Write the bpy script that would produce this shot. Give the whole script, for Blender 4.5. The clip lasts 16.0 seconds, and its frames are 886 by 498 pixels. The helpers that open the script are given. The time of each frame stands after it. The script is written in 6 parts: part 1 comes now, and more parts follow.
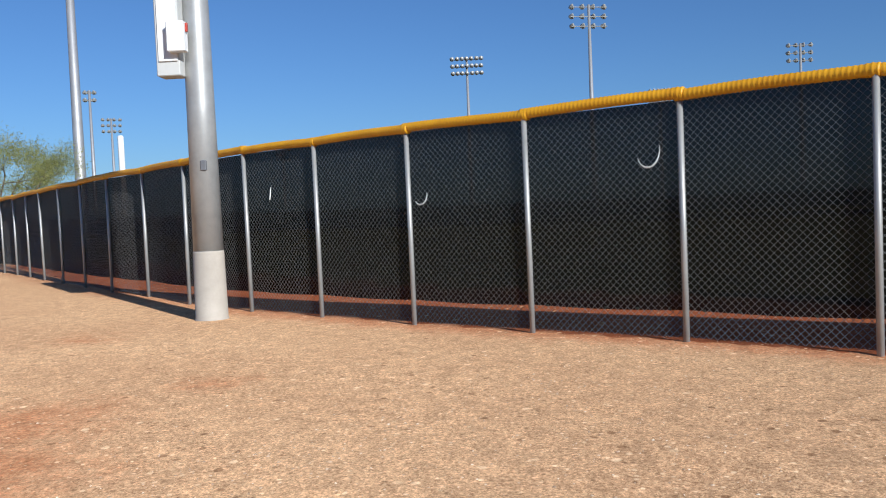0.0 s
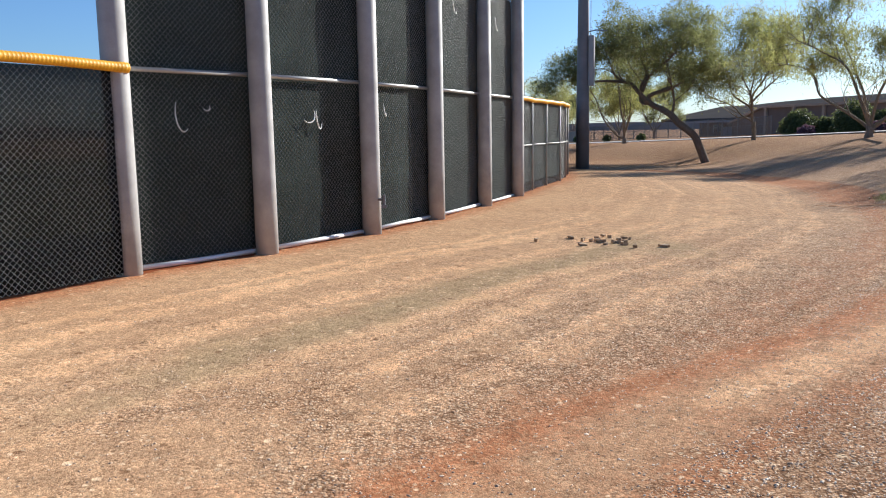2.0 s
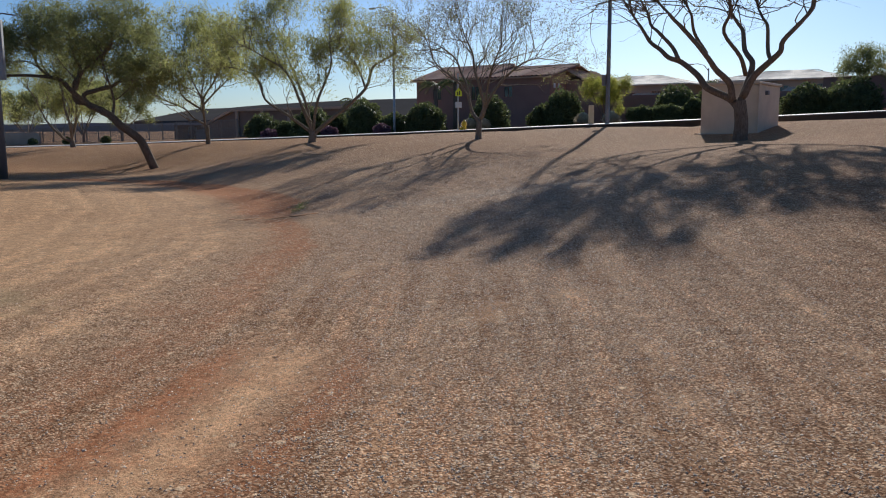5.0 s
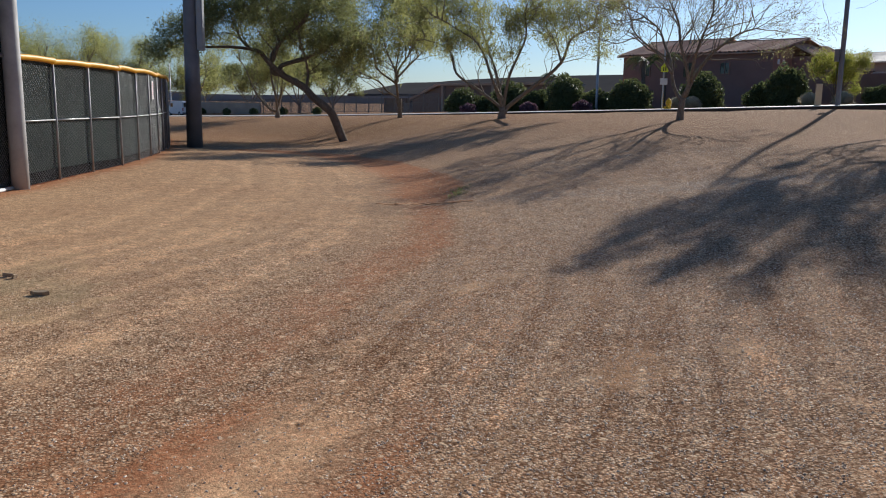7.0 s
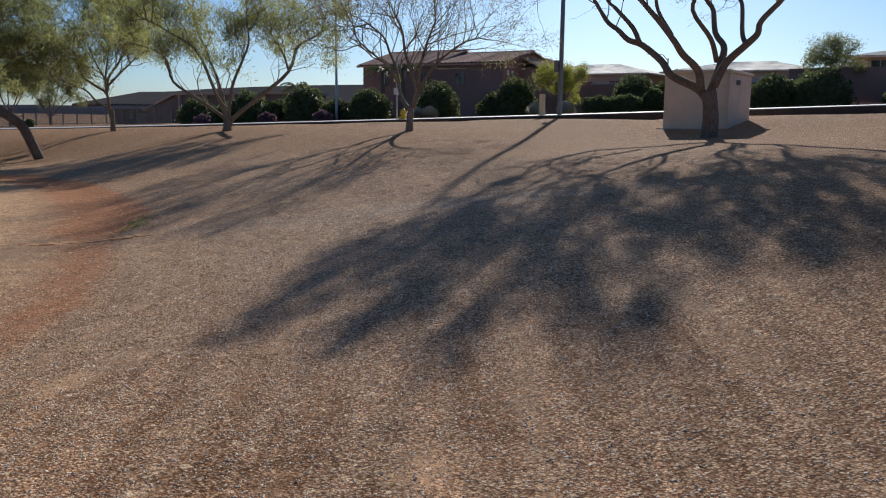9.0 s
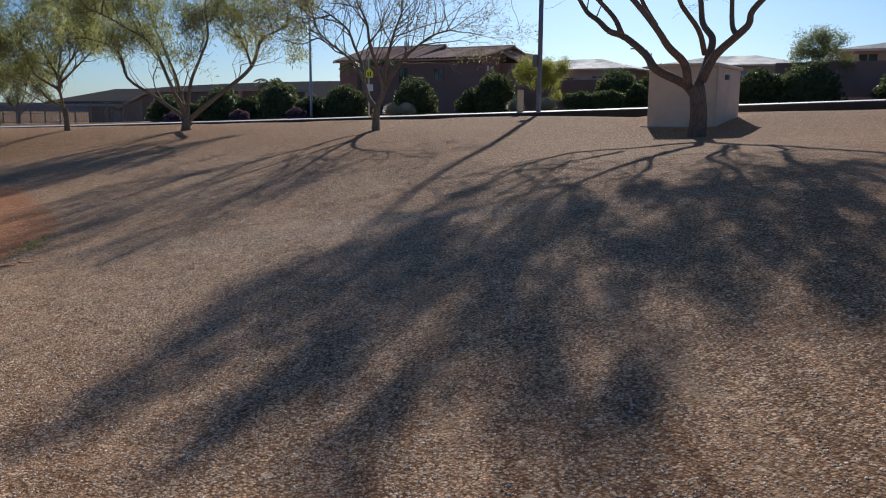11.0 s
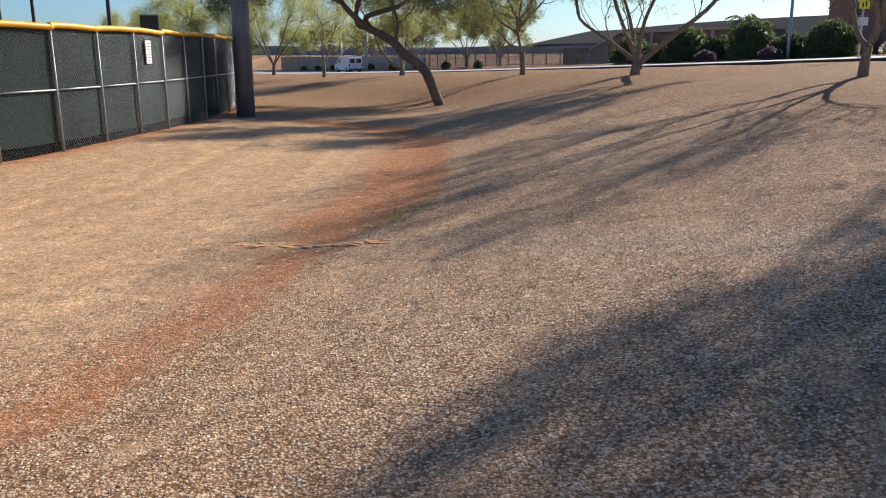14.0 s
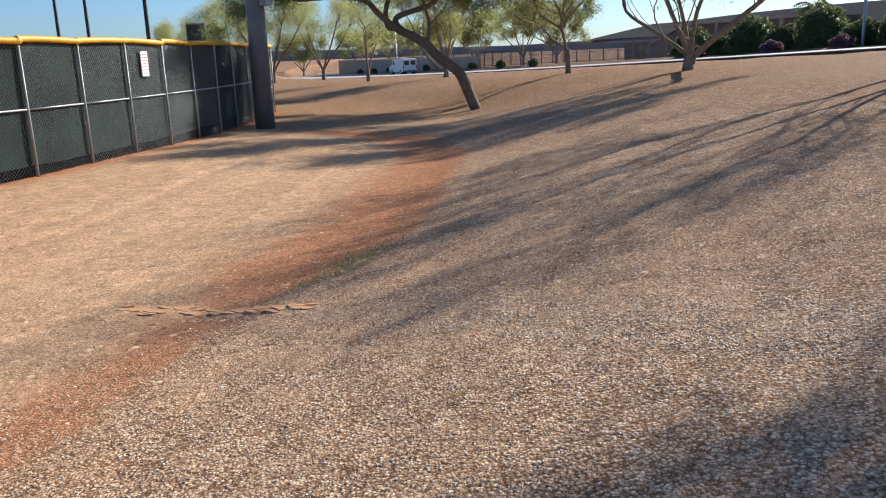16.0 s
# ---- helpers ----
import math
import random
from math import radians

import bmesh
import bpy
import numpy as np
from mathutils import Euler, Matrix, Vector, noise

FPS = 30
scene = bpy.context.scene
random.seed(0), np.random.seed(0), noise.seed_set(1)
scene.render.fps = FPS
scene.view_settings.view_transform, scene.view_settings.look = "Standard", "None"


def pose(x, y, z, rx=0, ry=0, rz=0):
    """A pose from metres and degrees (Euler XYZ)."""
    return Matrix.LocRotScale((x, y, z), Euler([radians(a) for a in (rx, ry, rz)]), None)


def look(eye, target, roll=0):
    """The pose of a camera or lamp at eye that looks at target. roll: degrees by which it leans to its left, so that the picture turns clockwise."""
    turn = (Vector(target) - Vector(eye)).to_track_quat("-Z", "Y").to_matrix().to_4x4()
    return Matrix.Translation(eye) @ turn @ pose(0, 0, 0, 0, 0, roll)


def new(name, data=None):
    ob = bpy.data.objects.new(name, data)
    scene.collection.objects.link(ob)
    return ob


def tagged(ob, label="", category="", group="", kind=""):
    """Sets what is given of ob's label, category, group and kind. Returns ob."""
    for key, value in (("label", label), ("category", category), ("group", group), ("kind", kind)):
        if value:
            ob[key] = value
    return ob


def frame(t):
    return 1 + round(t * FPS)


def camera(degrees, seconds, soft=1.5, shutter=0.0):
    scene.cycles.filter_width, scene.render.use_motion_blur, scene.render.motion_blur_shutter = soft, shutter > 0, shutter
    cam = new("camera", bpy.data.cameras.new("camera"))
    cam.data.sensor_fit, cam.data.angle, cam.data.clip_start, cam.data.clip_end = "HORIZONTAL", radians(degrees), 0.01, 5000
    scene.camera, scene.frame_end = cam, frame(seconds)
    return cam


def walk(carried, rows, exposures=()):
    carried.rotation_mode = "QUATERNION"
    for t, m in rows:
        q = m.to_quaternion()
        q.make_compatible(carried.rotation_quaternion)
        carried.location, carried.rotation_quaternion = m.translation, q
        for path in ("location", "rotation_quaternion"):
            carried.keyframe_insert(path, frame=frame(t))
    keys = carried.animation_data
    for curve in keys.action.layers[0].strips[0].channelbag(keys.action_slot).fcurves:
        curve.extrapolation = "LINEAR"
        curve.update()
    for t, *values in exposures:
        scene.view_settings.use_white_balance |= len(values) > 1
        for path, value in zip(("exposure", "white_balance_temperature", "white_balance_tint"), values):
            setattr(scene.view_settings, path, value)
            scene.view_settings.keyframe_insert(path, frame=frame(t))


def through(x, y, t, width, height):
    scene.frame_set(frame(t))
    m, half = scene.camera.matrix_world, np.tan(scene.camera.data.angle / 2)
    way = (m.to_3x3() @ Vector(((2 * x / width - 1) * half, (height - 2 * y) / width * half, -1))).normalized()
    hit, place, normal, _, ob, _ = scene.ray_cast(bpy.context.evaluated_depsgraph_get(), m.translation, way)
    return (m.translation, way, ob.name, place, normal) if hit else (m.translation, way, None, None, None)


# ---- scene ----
cam = camera(56.5, 16.0, 1.1)
# seconds, eye, target, roll
PATH = [
    (0, (-4.696, -4.043, 1.338), (-6.691, -4.149, 1.251), -2.4),
    (0.5, (-4.497, -3.746, 1.352), (-6.369, -3.047, 1.267), -2.9),
    (1, (-4.156, -3.473, 1.436), (-5.623, -2.12, 1.303), -2.8),
    (1.5, (-3.889, -3.198, 1.551), (-4.703, -1.387, 1.309), -2.6),
    (2, (-3.745, -2.878, 1.594), (-3.624, -0.901, 1.312), -0.9),
    (2.5, (-3.346, -2.559, 1.567), (-2.534, -0.75, 1.303), -0.6),
    (3, (-2.956, -2.258, 1.582), (-1.787, -0.661, 1.296), -0.3),
    (3.2, (-2.838, -2.124, 1.576), (-1.561, -0.614, 1.274), -0.3),
    (5.3, (-1.104, -0.796, 1.644), (0.081, 0.79, 1.359), -0.2),
    (5.5, (-0.937, -0.649, 1.643), (0.179, 0.983, 1.346), 0.1),
    (6, (-0.571, -0.292, 1.669), (0.461, 1.385, 1.322), 0.7),
    (6.5, (-0.138, -0.017, 1.661), (0.726, 1.754, 1.322), 0.6),
    (7, (0.269, 0.31, 1.664), (1.07, 2.109, 1.316), 0.9),
    (7.5, (0.645, 0.626, 1.693), (1.551, 2.372, 1.332), 1.3),
    (8, (1.111, 0.915, 1.717), (2.042, 2.654, 1.393), 1.1),
    (8.5, (1.536, 1.325, 1.711), (2.615, 2.975, 1.373), 0.8),
    (9, (2.019, 1.558, 1.719), (3.312, 3.05, 1.401), 0.6),
    (9.2, (2.188, 1.63, 1.756), (3.559, 3.055, 1.46), 1.0),
    (11.3, (3.795, 2.835, 1.778), (5.083, 4.325, 1.434), 0.0),
    (11.5, (3.977, 2.964, 1.772), (5.129, 4.56, 1.416), -0.1),
    (12, (4.381, 3.313, 1.812), (5.166, 5.117, 1.455), -0.1),
    (12.5, (4.676, 3.792, 1.801), (5.263, 5.656, 1.378), -0.6),
    (13, (4.962, 4.089, 1.828), (5.421, 5.987, 1.394), 0.1),
    (13.5, (5.258, 4.464, 1.854), (5.52, 6.397, 1.414), -0.4),
    (14, (5.481, 4.961, 1.838), (5.831, 6.875, 1.375), -0.4),
    (14.5, (5.827, 5.419, 1.815), (6.224, 7.325, 1.357), -1.2),
    (15, (6.107, 5.847, 1.819), (6.46, 7.757, 1.342), -1.7),
    (15.5, (6.391, 6.302, 1.845), (6.726, 8.208, 1.341), -2.4),
    (16, (6.745, 6.73, 1.866), (6.938, 8.667, 1.405), -2.3),
]
# seconds, stops, kelvin, tint
EXPOSURES = [(0, 0.24, 6100, 8), (0.5, 0.57, 5950, 8), (1, 0.86, 6050, 8), (1.5, 0.83, 6250, 8), (2, 0.86, 6500, 9), (2.5, 0.35, 6500, 9), (3, 0.0, 6580, 9), (5.5, 0.1, 6450, 9), (7, 0.14, 6450, 9), (8, 0.22, 6430, 9),
             (9, 0.1, 6400, 9), (11.5, 0.05, 6200, 9), (12.5, 0.38, 6500, 9), (13, 0.82, 6600, 9), (13.5, 0.67, 6720, 9), (14.5, 0.85, 6450, 9), (16, 0.85, 6400, 9)]
walk(cam, [(t, look(e, g, r)) for t, e, g, r in PATH], EXPOSURES)

# ---- world, sun ----
SUN_AZ, SUN_EL = 37.2, 25.0            # degrees: from +x towards +y, above the horizon
world = bpy.data.worlds.new("sky")
scene.world = world
world.use_nodes = True
wt = world.node_tree
for nd in list(wt.nodes):
    wt.nodes.remove(nd)
sky = wt.nodes.new("ShaderNodeTexSky")
sky.sky_type, sky.sun_disc = "NISHITA", False
sky.sun_elevation, sky.sun_rotation = radians(SUN_EL), radians(90 - SUN_AZ)
sky.altitude, sky.air_density, sky.dust_density, sky.ozone_density = 340, 1.0, 0.7, 5.0
bg = wt.nodes.new("ShaderNodeBackground")
bg.inputs["Strength"].default_value = 0.068
wout = wt.nodes.new("ShaderNodeOutputWorld")
cool = wt.nodes.new("ShaderNodeMix")            # dry desert air: a deeper blue than the model's
cool.data_type, cool.blend_type = "RGBA", "MULTIPLY"
cool.inputs[0].default_value, cool.inputs[7].default_value = 1.0, (0.81, 0.99, 1.22, 1)
wt.links.new(sky.outputs["Color"], cool.inputs[6])
wt.links.new(cool.outputs[2], bg.inputs["Color"])
wt.links.new(bg.outputs["Background"], wout.inputs["Surface"])

sun_data = bpy.data.lights.new("sun", "SUN")
sun_data.energy, sun_data.angle, sun_data.color = 5.0, radians(0.53), (1.0, 0.975, 0.925)
sun = new("sun", sun_data)
sd = Vector((math.cos(radians(SUN_AZ)) * math.cos(radians(SUN_EL)), math.sin(radians(SUN_AZ)) * math.cos(radians(SUN_EL)), math.sin(radians(SUN_EL))))
sun.matrix_world = look(sd * 100, (0, 0, 0))

# ---- materials ----
def material(name, build, **kw):
    m = bpy.data.materials.new(name)
    m.use_nodes = True
    nt = m.node_tree
    for nd in list(nt.nodes):
        nt.nodes.remove(nd)
    out = nt.nodes.new("ShaderNodeOutputMaterial")
    build(nt, out, **kw)
    return m


def node(nt, kind, **values):
    nd = nt.nodes.new(kind)
    for key, value in values.items():
        nd.inputs[key.replace("_", " ")].default_value = value
    return nd


def tex_noise(nt, scale, detail=4.0, rough=0.55, vec=None):
    nd = node(nt, "ShaderNodeTexNoise", Scale=scale, Detail=detail, Roughness=rough)
    if vec is not None:
        nt.links.new(vec, nd.inputs["Vector"])
    return nd.outputs["Fac"]


def mix_rgb(nt, fac, a, b, mode="MIX"):
    nd = nt.nodes.new("ShaderNodeMix")
    nd.data_type, nd.blend_type = "RGBA", mode
    for sock, v in ((nd.inputs[0], fac), (nd.inputs[6], a), (nd.inputs[7], b)):
        if hasattr(v, "is_linked"):
            nt.links.new(v, sock)
        elif isinstance(v, (int, float)):
            sock.default_value = v
        else:
            sock.default_value = (*v[:3], 1)
    return nd.outputs[2]


def remap(nt, v, a, b, c=0.0, d=1.0, smooth=False):
    nd = nt.nodes.new("ShaderNodeMapRange")
    nd.interpolation_type = "SMOOTHSTEP" if smooth else "LINEAR"
    nt.links.new(v, nd.inputs[0])
    for k, x in zip((1, 2, 3, 4), (a, b, c, d)):
        nd.inputs[k].default_value = x
    return nd.outputs[0]


def calc(nt, op, a, b=0.0, clamp=False):
    nd = nt.nodes.new("ShaderNodeMath")
    nd.operation, nd.use_clamp = op, clamp
    for sock, v in zip(nd.inputs, (a, b)):
        if hasattr(v, "is_linked"):
            nt.links.new(v, sock)
        else:
            sock.default_value = v
    return nd.outputs[0]


def coords(nt, kind="Object"):
    return nt.nodes.new("ShaderNodeTexCoord").outputs[kind]


def where(nt):
    return nt.nodes.new("ShaderNodeNewGeometry").outputs["Position"]


def surface(nt, out, color, rough=0.8, metal=0.0, bump=None, strength=0.3, distance=0.01, spec=0.5, diffuse_rough=0.0):
    b = nt.nodes.new("ShaderNodeBsdfPrincipled")
    b.inputs["Diffuse Roughness"].default_value = diffuse_rough
    for key, v in (("Base Color", color), ("Roughness", rough), ("Metallic", metal), ("Specular IOR Level", spec)):
        if hasattr(v, "is_linked"):
            nt.links.new(v, b.inputs[key])
        else:
            b.inputs[key].default_value = (*v[:3], 1) if key == "Base Color" else v
    if bump is not None:
        bp = node(nt, "ShaderNodeBump", Strength=strength, Distance=distance)
        nt.links.new(bump, bp.inputs["Height"])
        nt.links.new(bp.outputs["Normal"], b.inputs["Normal"])
    nt.links.new(b.outputs["BSDF"], out.inputs["Surface"])
    return b


def plain(name, color, rough=0.8, metal=0.0, vary=0.25, scale=3.0, fine=40.0, bump=0.15, dark=None, spec=0.4, world_space=False):
    """A painted or weathered surface: a colour with broad stains, fine grain and light relief."""
    def build(nt, out):
        p = where(nt) if world_space else coords(nt)
        big, small = tex_noise(nt, scale, 5, 0.6, p), tex_noise(nt, fine, 3, 0.6, p)
        c2 = dark or tuple(c * (1 - vary) for c in color)
        col = mix_rgb(nt, remap(nt, big, 0.35, 0.68), color, c2)
        col = mix_rgb(nt, remap(nt, small, 0.3, 0.75, 0, vary * 0.6), col, tuple(c * 0.6 for c in color))
        surface(nt, out, col, remap(nt, big, 0.3, 0.7, max(rough - 0.08, 0), min(rough + 0.08, 1)), metal, small, bump, 0.004, spec)
    return material(name, build)


def gravel_build(nt, out):
    """Crushed granite over red earth, gaps darkened by colour; the sheet's attributes say where it is worn to red dirt,
    pale sand or greyed by algae.
    """
    p = where(nt)

    def attr(name):
        nd = nt.nodes.new("ShaderNodeAttribute")
        nd.attribute_name = name
        return nd.outputs["Fac"]

    def cells(scale):
        nd = nt.nodes.new("ShaderNodeTexVoronoi")
        nd.inputs["Scale"].default_value = scale
        nt.links.new(p, nd.inputs["Vector"])
        sp = nt.nodes.new("ShaderNodeSeparateColor")
        nt.links.new(nd.outputs["Color"], sp.inputs[0])
        return nd.outputs["Distance"], sp.outputs[0], sp.outputs[1]

    def ramp_of(v, stops):
        nd = nt.nodes.new("ShaderNodeValToRGB")
        els = nd.color_ramp.elements
        els[0].position, els[0].color = stops[0][0], (*stops[0][1], 1)
        els[1].position, els[1].color = stops[-1][0], (*stops[-1][1], 1)
        for pos, c in stops[1:-1]:
            e = els.new(pos)
            e.color = (*c, 1)
        nt.links.new(v, nd.inputs[0])
        return nd.outputs["Color"]
    d1, r1, g1 = cells(56)
    d2, r2, g2 = cells(118)
    n_broad, n_mid = tex_noise(nt, 0.35, 4, 0.6, p), tex_noise(nt, 2.2, 6, 0.72, p)
    n_fine, n_grit = tex_noise(nt, 34, 4, 0.75, p), tex_noise(nt, 130, 4, 0.75, p)
    shaded_soil = mix_rgb(nt, n_fine, (0.13, 0.078, 0.05), (0.25, 0.155, 0.105))
    stone = ramp_of(r1, ((0.0, (0.18, 0.13, 0.10)), (0.21, (0.39, 0.29, 0.225)), (0.5, (0.62, 0.485, 0.385)), (0.78, (0.80, 0.665, 0.55)), (1.0, (0.96, 0.89, 0.79))))
    stone = mix_rgb(nt, remap(nt, g1, 0.84, 0.88, 0, 0.6), stone, (0.30, 0.15, 0.10))
    stone = mix_rgb(nt, remap(nt, r2, 0.3, 0.9, 0, 0.4), stone, (0.44, 0.33, 0.25))
    # gaps between stones darkened: bare earth, and their shade put into the colour
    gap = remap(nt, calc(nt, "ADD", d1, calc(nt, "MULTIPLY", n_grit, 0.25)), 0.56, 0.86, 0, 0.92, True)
    stone = mix_rgb(nt, gap, stone, shaded_soil)
    sand = mix_rgb(nt, remap(nt, n_fine, 0.3, 0.7), (0.48, 0.34, 0.245), (0.69, 0.53, 0.40))
    sand = mix_rgb(nt, remap(nt, r2, 0.72, 0.86, 0, 0.62), sand, (0.29, 0.19, 0.125))
    sand = mix_rgb(nt, remap(nt, g2, 0.82, 0.95, 0, 0.6), sand, (0.90, 0.76, 0.58))
    red = mix_rgb(nt, remap(nt, n_fine, 0.3, 0.7), (0.33, 0.135, 0.075), (0.55, 0.26, 0.155))
    red = mix_rgb(nt, remap(nt, r1, 0.55, 0.85, 0, 0.55), red, (0.62, 0.42, 0.29))
    moss = mix_rgb(nt, remap(nt, n_fine, 0.35, 0.7), (0.24, 0.235, 0.165), (0.44, 0.41, 0.31))
    green = mix_rgb(nt, n_fine, (0.09, 0.105, 0.05), (0.20, 0.21, 0.11))
    rag = calc(nt, "ADD", calc(nt, "MULTIPLY", calc(nt, "SUBTRACT", n_mid, 0.5), 1.5), calc(nt, "MULTIPLY", calc(nt, "SUBTRACT", n_fine, 0.5), 1.0))

    def ragged(name, lo=0.3, hi=0.75):
        a = attr(name)
        on = remap(nt, a, 0.02, 0.15)
        return calc(nt, "MULTIPLY", remap(nt, calc(nt, "ADD", a, rag), lo, hi, 0, 1, True), on)
    m_sand = ragged("sand", 0.2, 0.9)
    col = mix_rgb(nt, m_sand, stone, sand)
    # lines combed by wheels along the worn way
    flow = nt.nodes.new("ShaderNodeCombineXYZ")
    across, along = attr("across"), attr("along")
    nt.links.new(calc(nt, "MULTIPLY", across, 4.2), flow.inputs[0])
    nt.links.new(calc(nt, "MULTIPLY", along, 0.16), flow.inputs[1])
    streak = calc(nt, "ADD", tex_noise(nt, 1.0, 5, 0.62, flow.outputs[0]), calc(nt, "MULTIPLY", rag, 0.10))
    worn = attr("worn")
    col = mix_rgb(nt, calc(nt, "MULTIPLY", remap(nt, streak, 0.52, 0.62), worn), col, (1.32, 1.22, 1.14), "MULTIPLY")
    col = mix_rgb(nt, calc(nt, "MULTIPLY", remap(nt, streak, 0.49, 0.38), worn), col, (0.70, 0.60, 0.53), "MULTIPLY")
    col = mix_rgb(nt, ragged("trail", 0.2, 0.8), col, (1.30, 1.28, 1.25), "MULTIPLY")
    col = mix_rgb(nt, calc(nt, "MULTIPLY", ragged("red", 0.08, 1.05), 0.86), col, red)
    col = mix_rgb(nt, remap(nt, attr("red"), 1.02, 1.08), col, mix_rgb(nt, n_fine, (0.21, 0.065, 0.032), (0.33, 0.115, 0.06)))
    col = mix_rgb(nt, calc(nt, "MULTIPLY", ragged("moss", 0.25, 0.9), 0.62), col, moss)
    col = mix_rgb(nt, ragged("grass", 0.35, 0.8), col, green)
    col = mix_rgb(nt, calc(nt, "MULTIPLY", attr("dull"), calc(nt, "SUBTRACT", 1.0, m_sand)), col, (0.85, 0.775, 0.71), "MULTIPLY")
    col = mix_rgb(nt, remap(nt, n_broad, 0.38, 0.66, 0, 0.22), col, (0.30, 0.165, 0.105))
    col = mix_rgb(nt, remap(nt, n_mid, 0.56, 0.74, 0, 0.20), col, (0.19, 0.13, 0.095))
    d3, r3, g3 = cells(9.5)
    fleck = calc(nt, "MULTIPLY", remap(nt, r3, 0.86, 0.9), remap(nt, d3, 0.30, 0.22))
    col = mix_rgb(nt, calc(nt, "MULTIPLY", fleck, 0.7), col, mix_rgb(nt, remap(nt, g3, 0.45, 0.5), (0.20, 0.12, 0.08), (0.88, 0.76, 0.62)))
    d4, r4, g4 = cells(21)
    chip = calc(nt, "MULTIPLY", remap(nt, r4, 0.80, 0.86), remap(nt, d4, 0.34, 0.24))
    col = mix_rgb(nt, calc(nt, "MULTIPLY", chip, 0.62), col, mix_rgb(nt, remap(nt, g4, 0.35, 0.45), (0.17, 0.11, 0.08), (0.95, 0.84, 0.70)))
    k = calc(nt, "MULTIPLY", remap(nt, n_fine, 0.3, 0.7, 0.68, 1.25), remap(nt, tex_noise(nt, 6, 5, 0.75, p), 0.36, 0.64, 0.80, 1.18))
    tint = nt.nodes.new("ShaderNodeCombineColor")
    for sk, w in enumerate((1.08, 0.875, 0.65)):
        nt.links.new(calc(nt, "MULTIPLY", k, w), tint.inputs[sk])
    col = mix_rgb(nt, 1.0, col, tint.outputs[0], "MULTIPLY")
    dome = calc(nt, "MULTIPLY", calc(nt, "SUBTRACT", 1.0, d1), calc(nt, "ADD", 0.6, calc(nt, "MULTIPLY", r1, 0.8)))
    hgt = calc(nt, "MULTIPLY", dome, calc(nt, "SUBTRACT", 1.0, calc(nt, "MULTIPLY", m_sand, 0.75)))
    hgt = calc(nt, "ADD", hgt, calc(nt, "MULTIPLY", calc(nt, "SUBTRACT", 1.0, d2), 0.30))
    hgt = calc(nt, "ADD", hgt, calc(nt, "MULTIPLY", n_fine, 0.8))
    surface(nt, out, col, 0.95, 0.0, hgt, 0.42, 0.012, 0.03, 0.3)


def pebble_build(nt, out):
    isl = nt.nodes.new("ShaderNodeNewGeometry").outputs["Random Per Island"]
    ramp = nt.nodes.new("ShaderNodeValToRGB")
    els = ramp.color_ramp.elements
    els[0].color, els[1].color = (0.38, 0.26, 0.17, 1), (0.95, 0.82, 0.64, 1)
    for pos, c in ((0.25, (0.46, 0.31, 0.205)), (0.6, (0.64, 0.455, 0.31)), (0.88, (0.78, 0.59, 0.42))):
        e = els.new(pos)
        e.color = (*c, 1)
    nt.links.new(isl, ramp.inputs[0])
    surface(nt, out, ramp.outputs["Color"], 0.75, 0, tex_noise(nt, 120, 3, 0.6, where(nt)), 0.3, 0.002, 0.12, 0.1)


def screen_build(nt, out, density=0.82, tint=(0.0022, 0.0030, 0.0034)):
    """Knitted privacy cloth: dark threads with pinholes that let some light through."""
    p = coords(nt)
    big, mid = tex_noise(nt, 0.8, 4, 0.6, p), tex_noise(nt, 6, 4, 0.6, p)
    col = mix_rgb(nt, remap(nt, big, 0.35, 0.7), tint, tuple(c * 1.9 + 0.001 for c in tint))
    col = mix_rgb(nt, remap(nt, mid, 0.58, 0.75, 0, 0.35), col, tuple(c * 1.5 + 0.002 for c in tint))
    cloth = nt.nodes.new("ShaderNodeBsdfPrincipled")
    nt.links.new(col, cloth.inputs["Base Color"])
    cloth.inputs["Roughness"].default_value, cloth.inputs["Specular IOR Level"].default_value = 0.85, 0.08
    bp = node(nt, "ShaderNodeBump", Strength=0.4, Distance=0.02)
    nt.links.new(big, bp.inputs["Height"])
    nt.links.new(bp.outputs["Normal"], cloth.inputs["Normal"])
    hole = nt.nodes.new("ShaderNodeBsdfTransparent")
    mx = nt.nodes.new("ShaderNodeMixShader")
    mx.inputs[0].default_value = density
    nt.links.new(hole.outputs[0], mx.inputs[1])
    nt.links.new(cloth.outputs[0], mx.inputs[2])
    nt.links.new(mx.outputs[0], out.inputs["Surface"])


def leaf_build(nt, out, a=(0.055, 0.075, 0.018), b=(0.14, 0.15, 0.04), through=0.45):
    isl = nt.nodes.new("ShaderNodeNewGeometry").outputs["Random Per Island"]
    big = tex_noise(nt, 0.9, 3, 0.6, coords(nt))
    col = mix_rgb(nt, isl, a, b)
    col = mix_rgb(nt, remap(nt, big, 0.4, 0.7, 0, 0.5), col, tuple(0.5 * (x + y) * 1.15 for x, y in zip(a, b)))
    d = nt.nodes.new("ShaderNodeBsdfPrincipled")
    d.inputs["Roughness"].default_value, d.inputs["Specular IOR Level"].default_value = 0.6, 0.3
    t = nt.nodes.new("ShaderNodeBsdfTranslucent")
    nt.links.new(col, d.inputs["Base Color"])
    nt.links.new(col, t.inputs["Color"])
    mx = nt.nodes.new("ShaderNodeMixShader")
    mx.inputs[0].default_value = through
    nt.links.new(d.outputs[0], mx.inputs[1])
    nt.links.new(t.outputs[0], mx.inputs[2])
    nt.links.new(mx.outputs[0], out.inputs["Surface"])


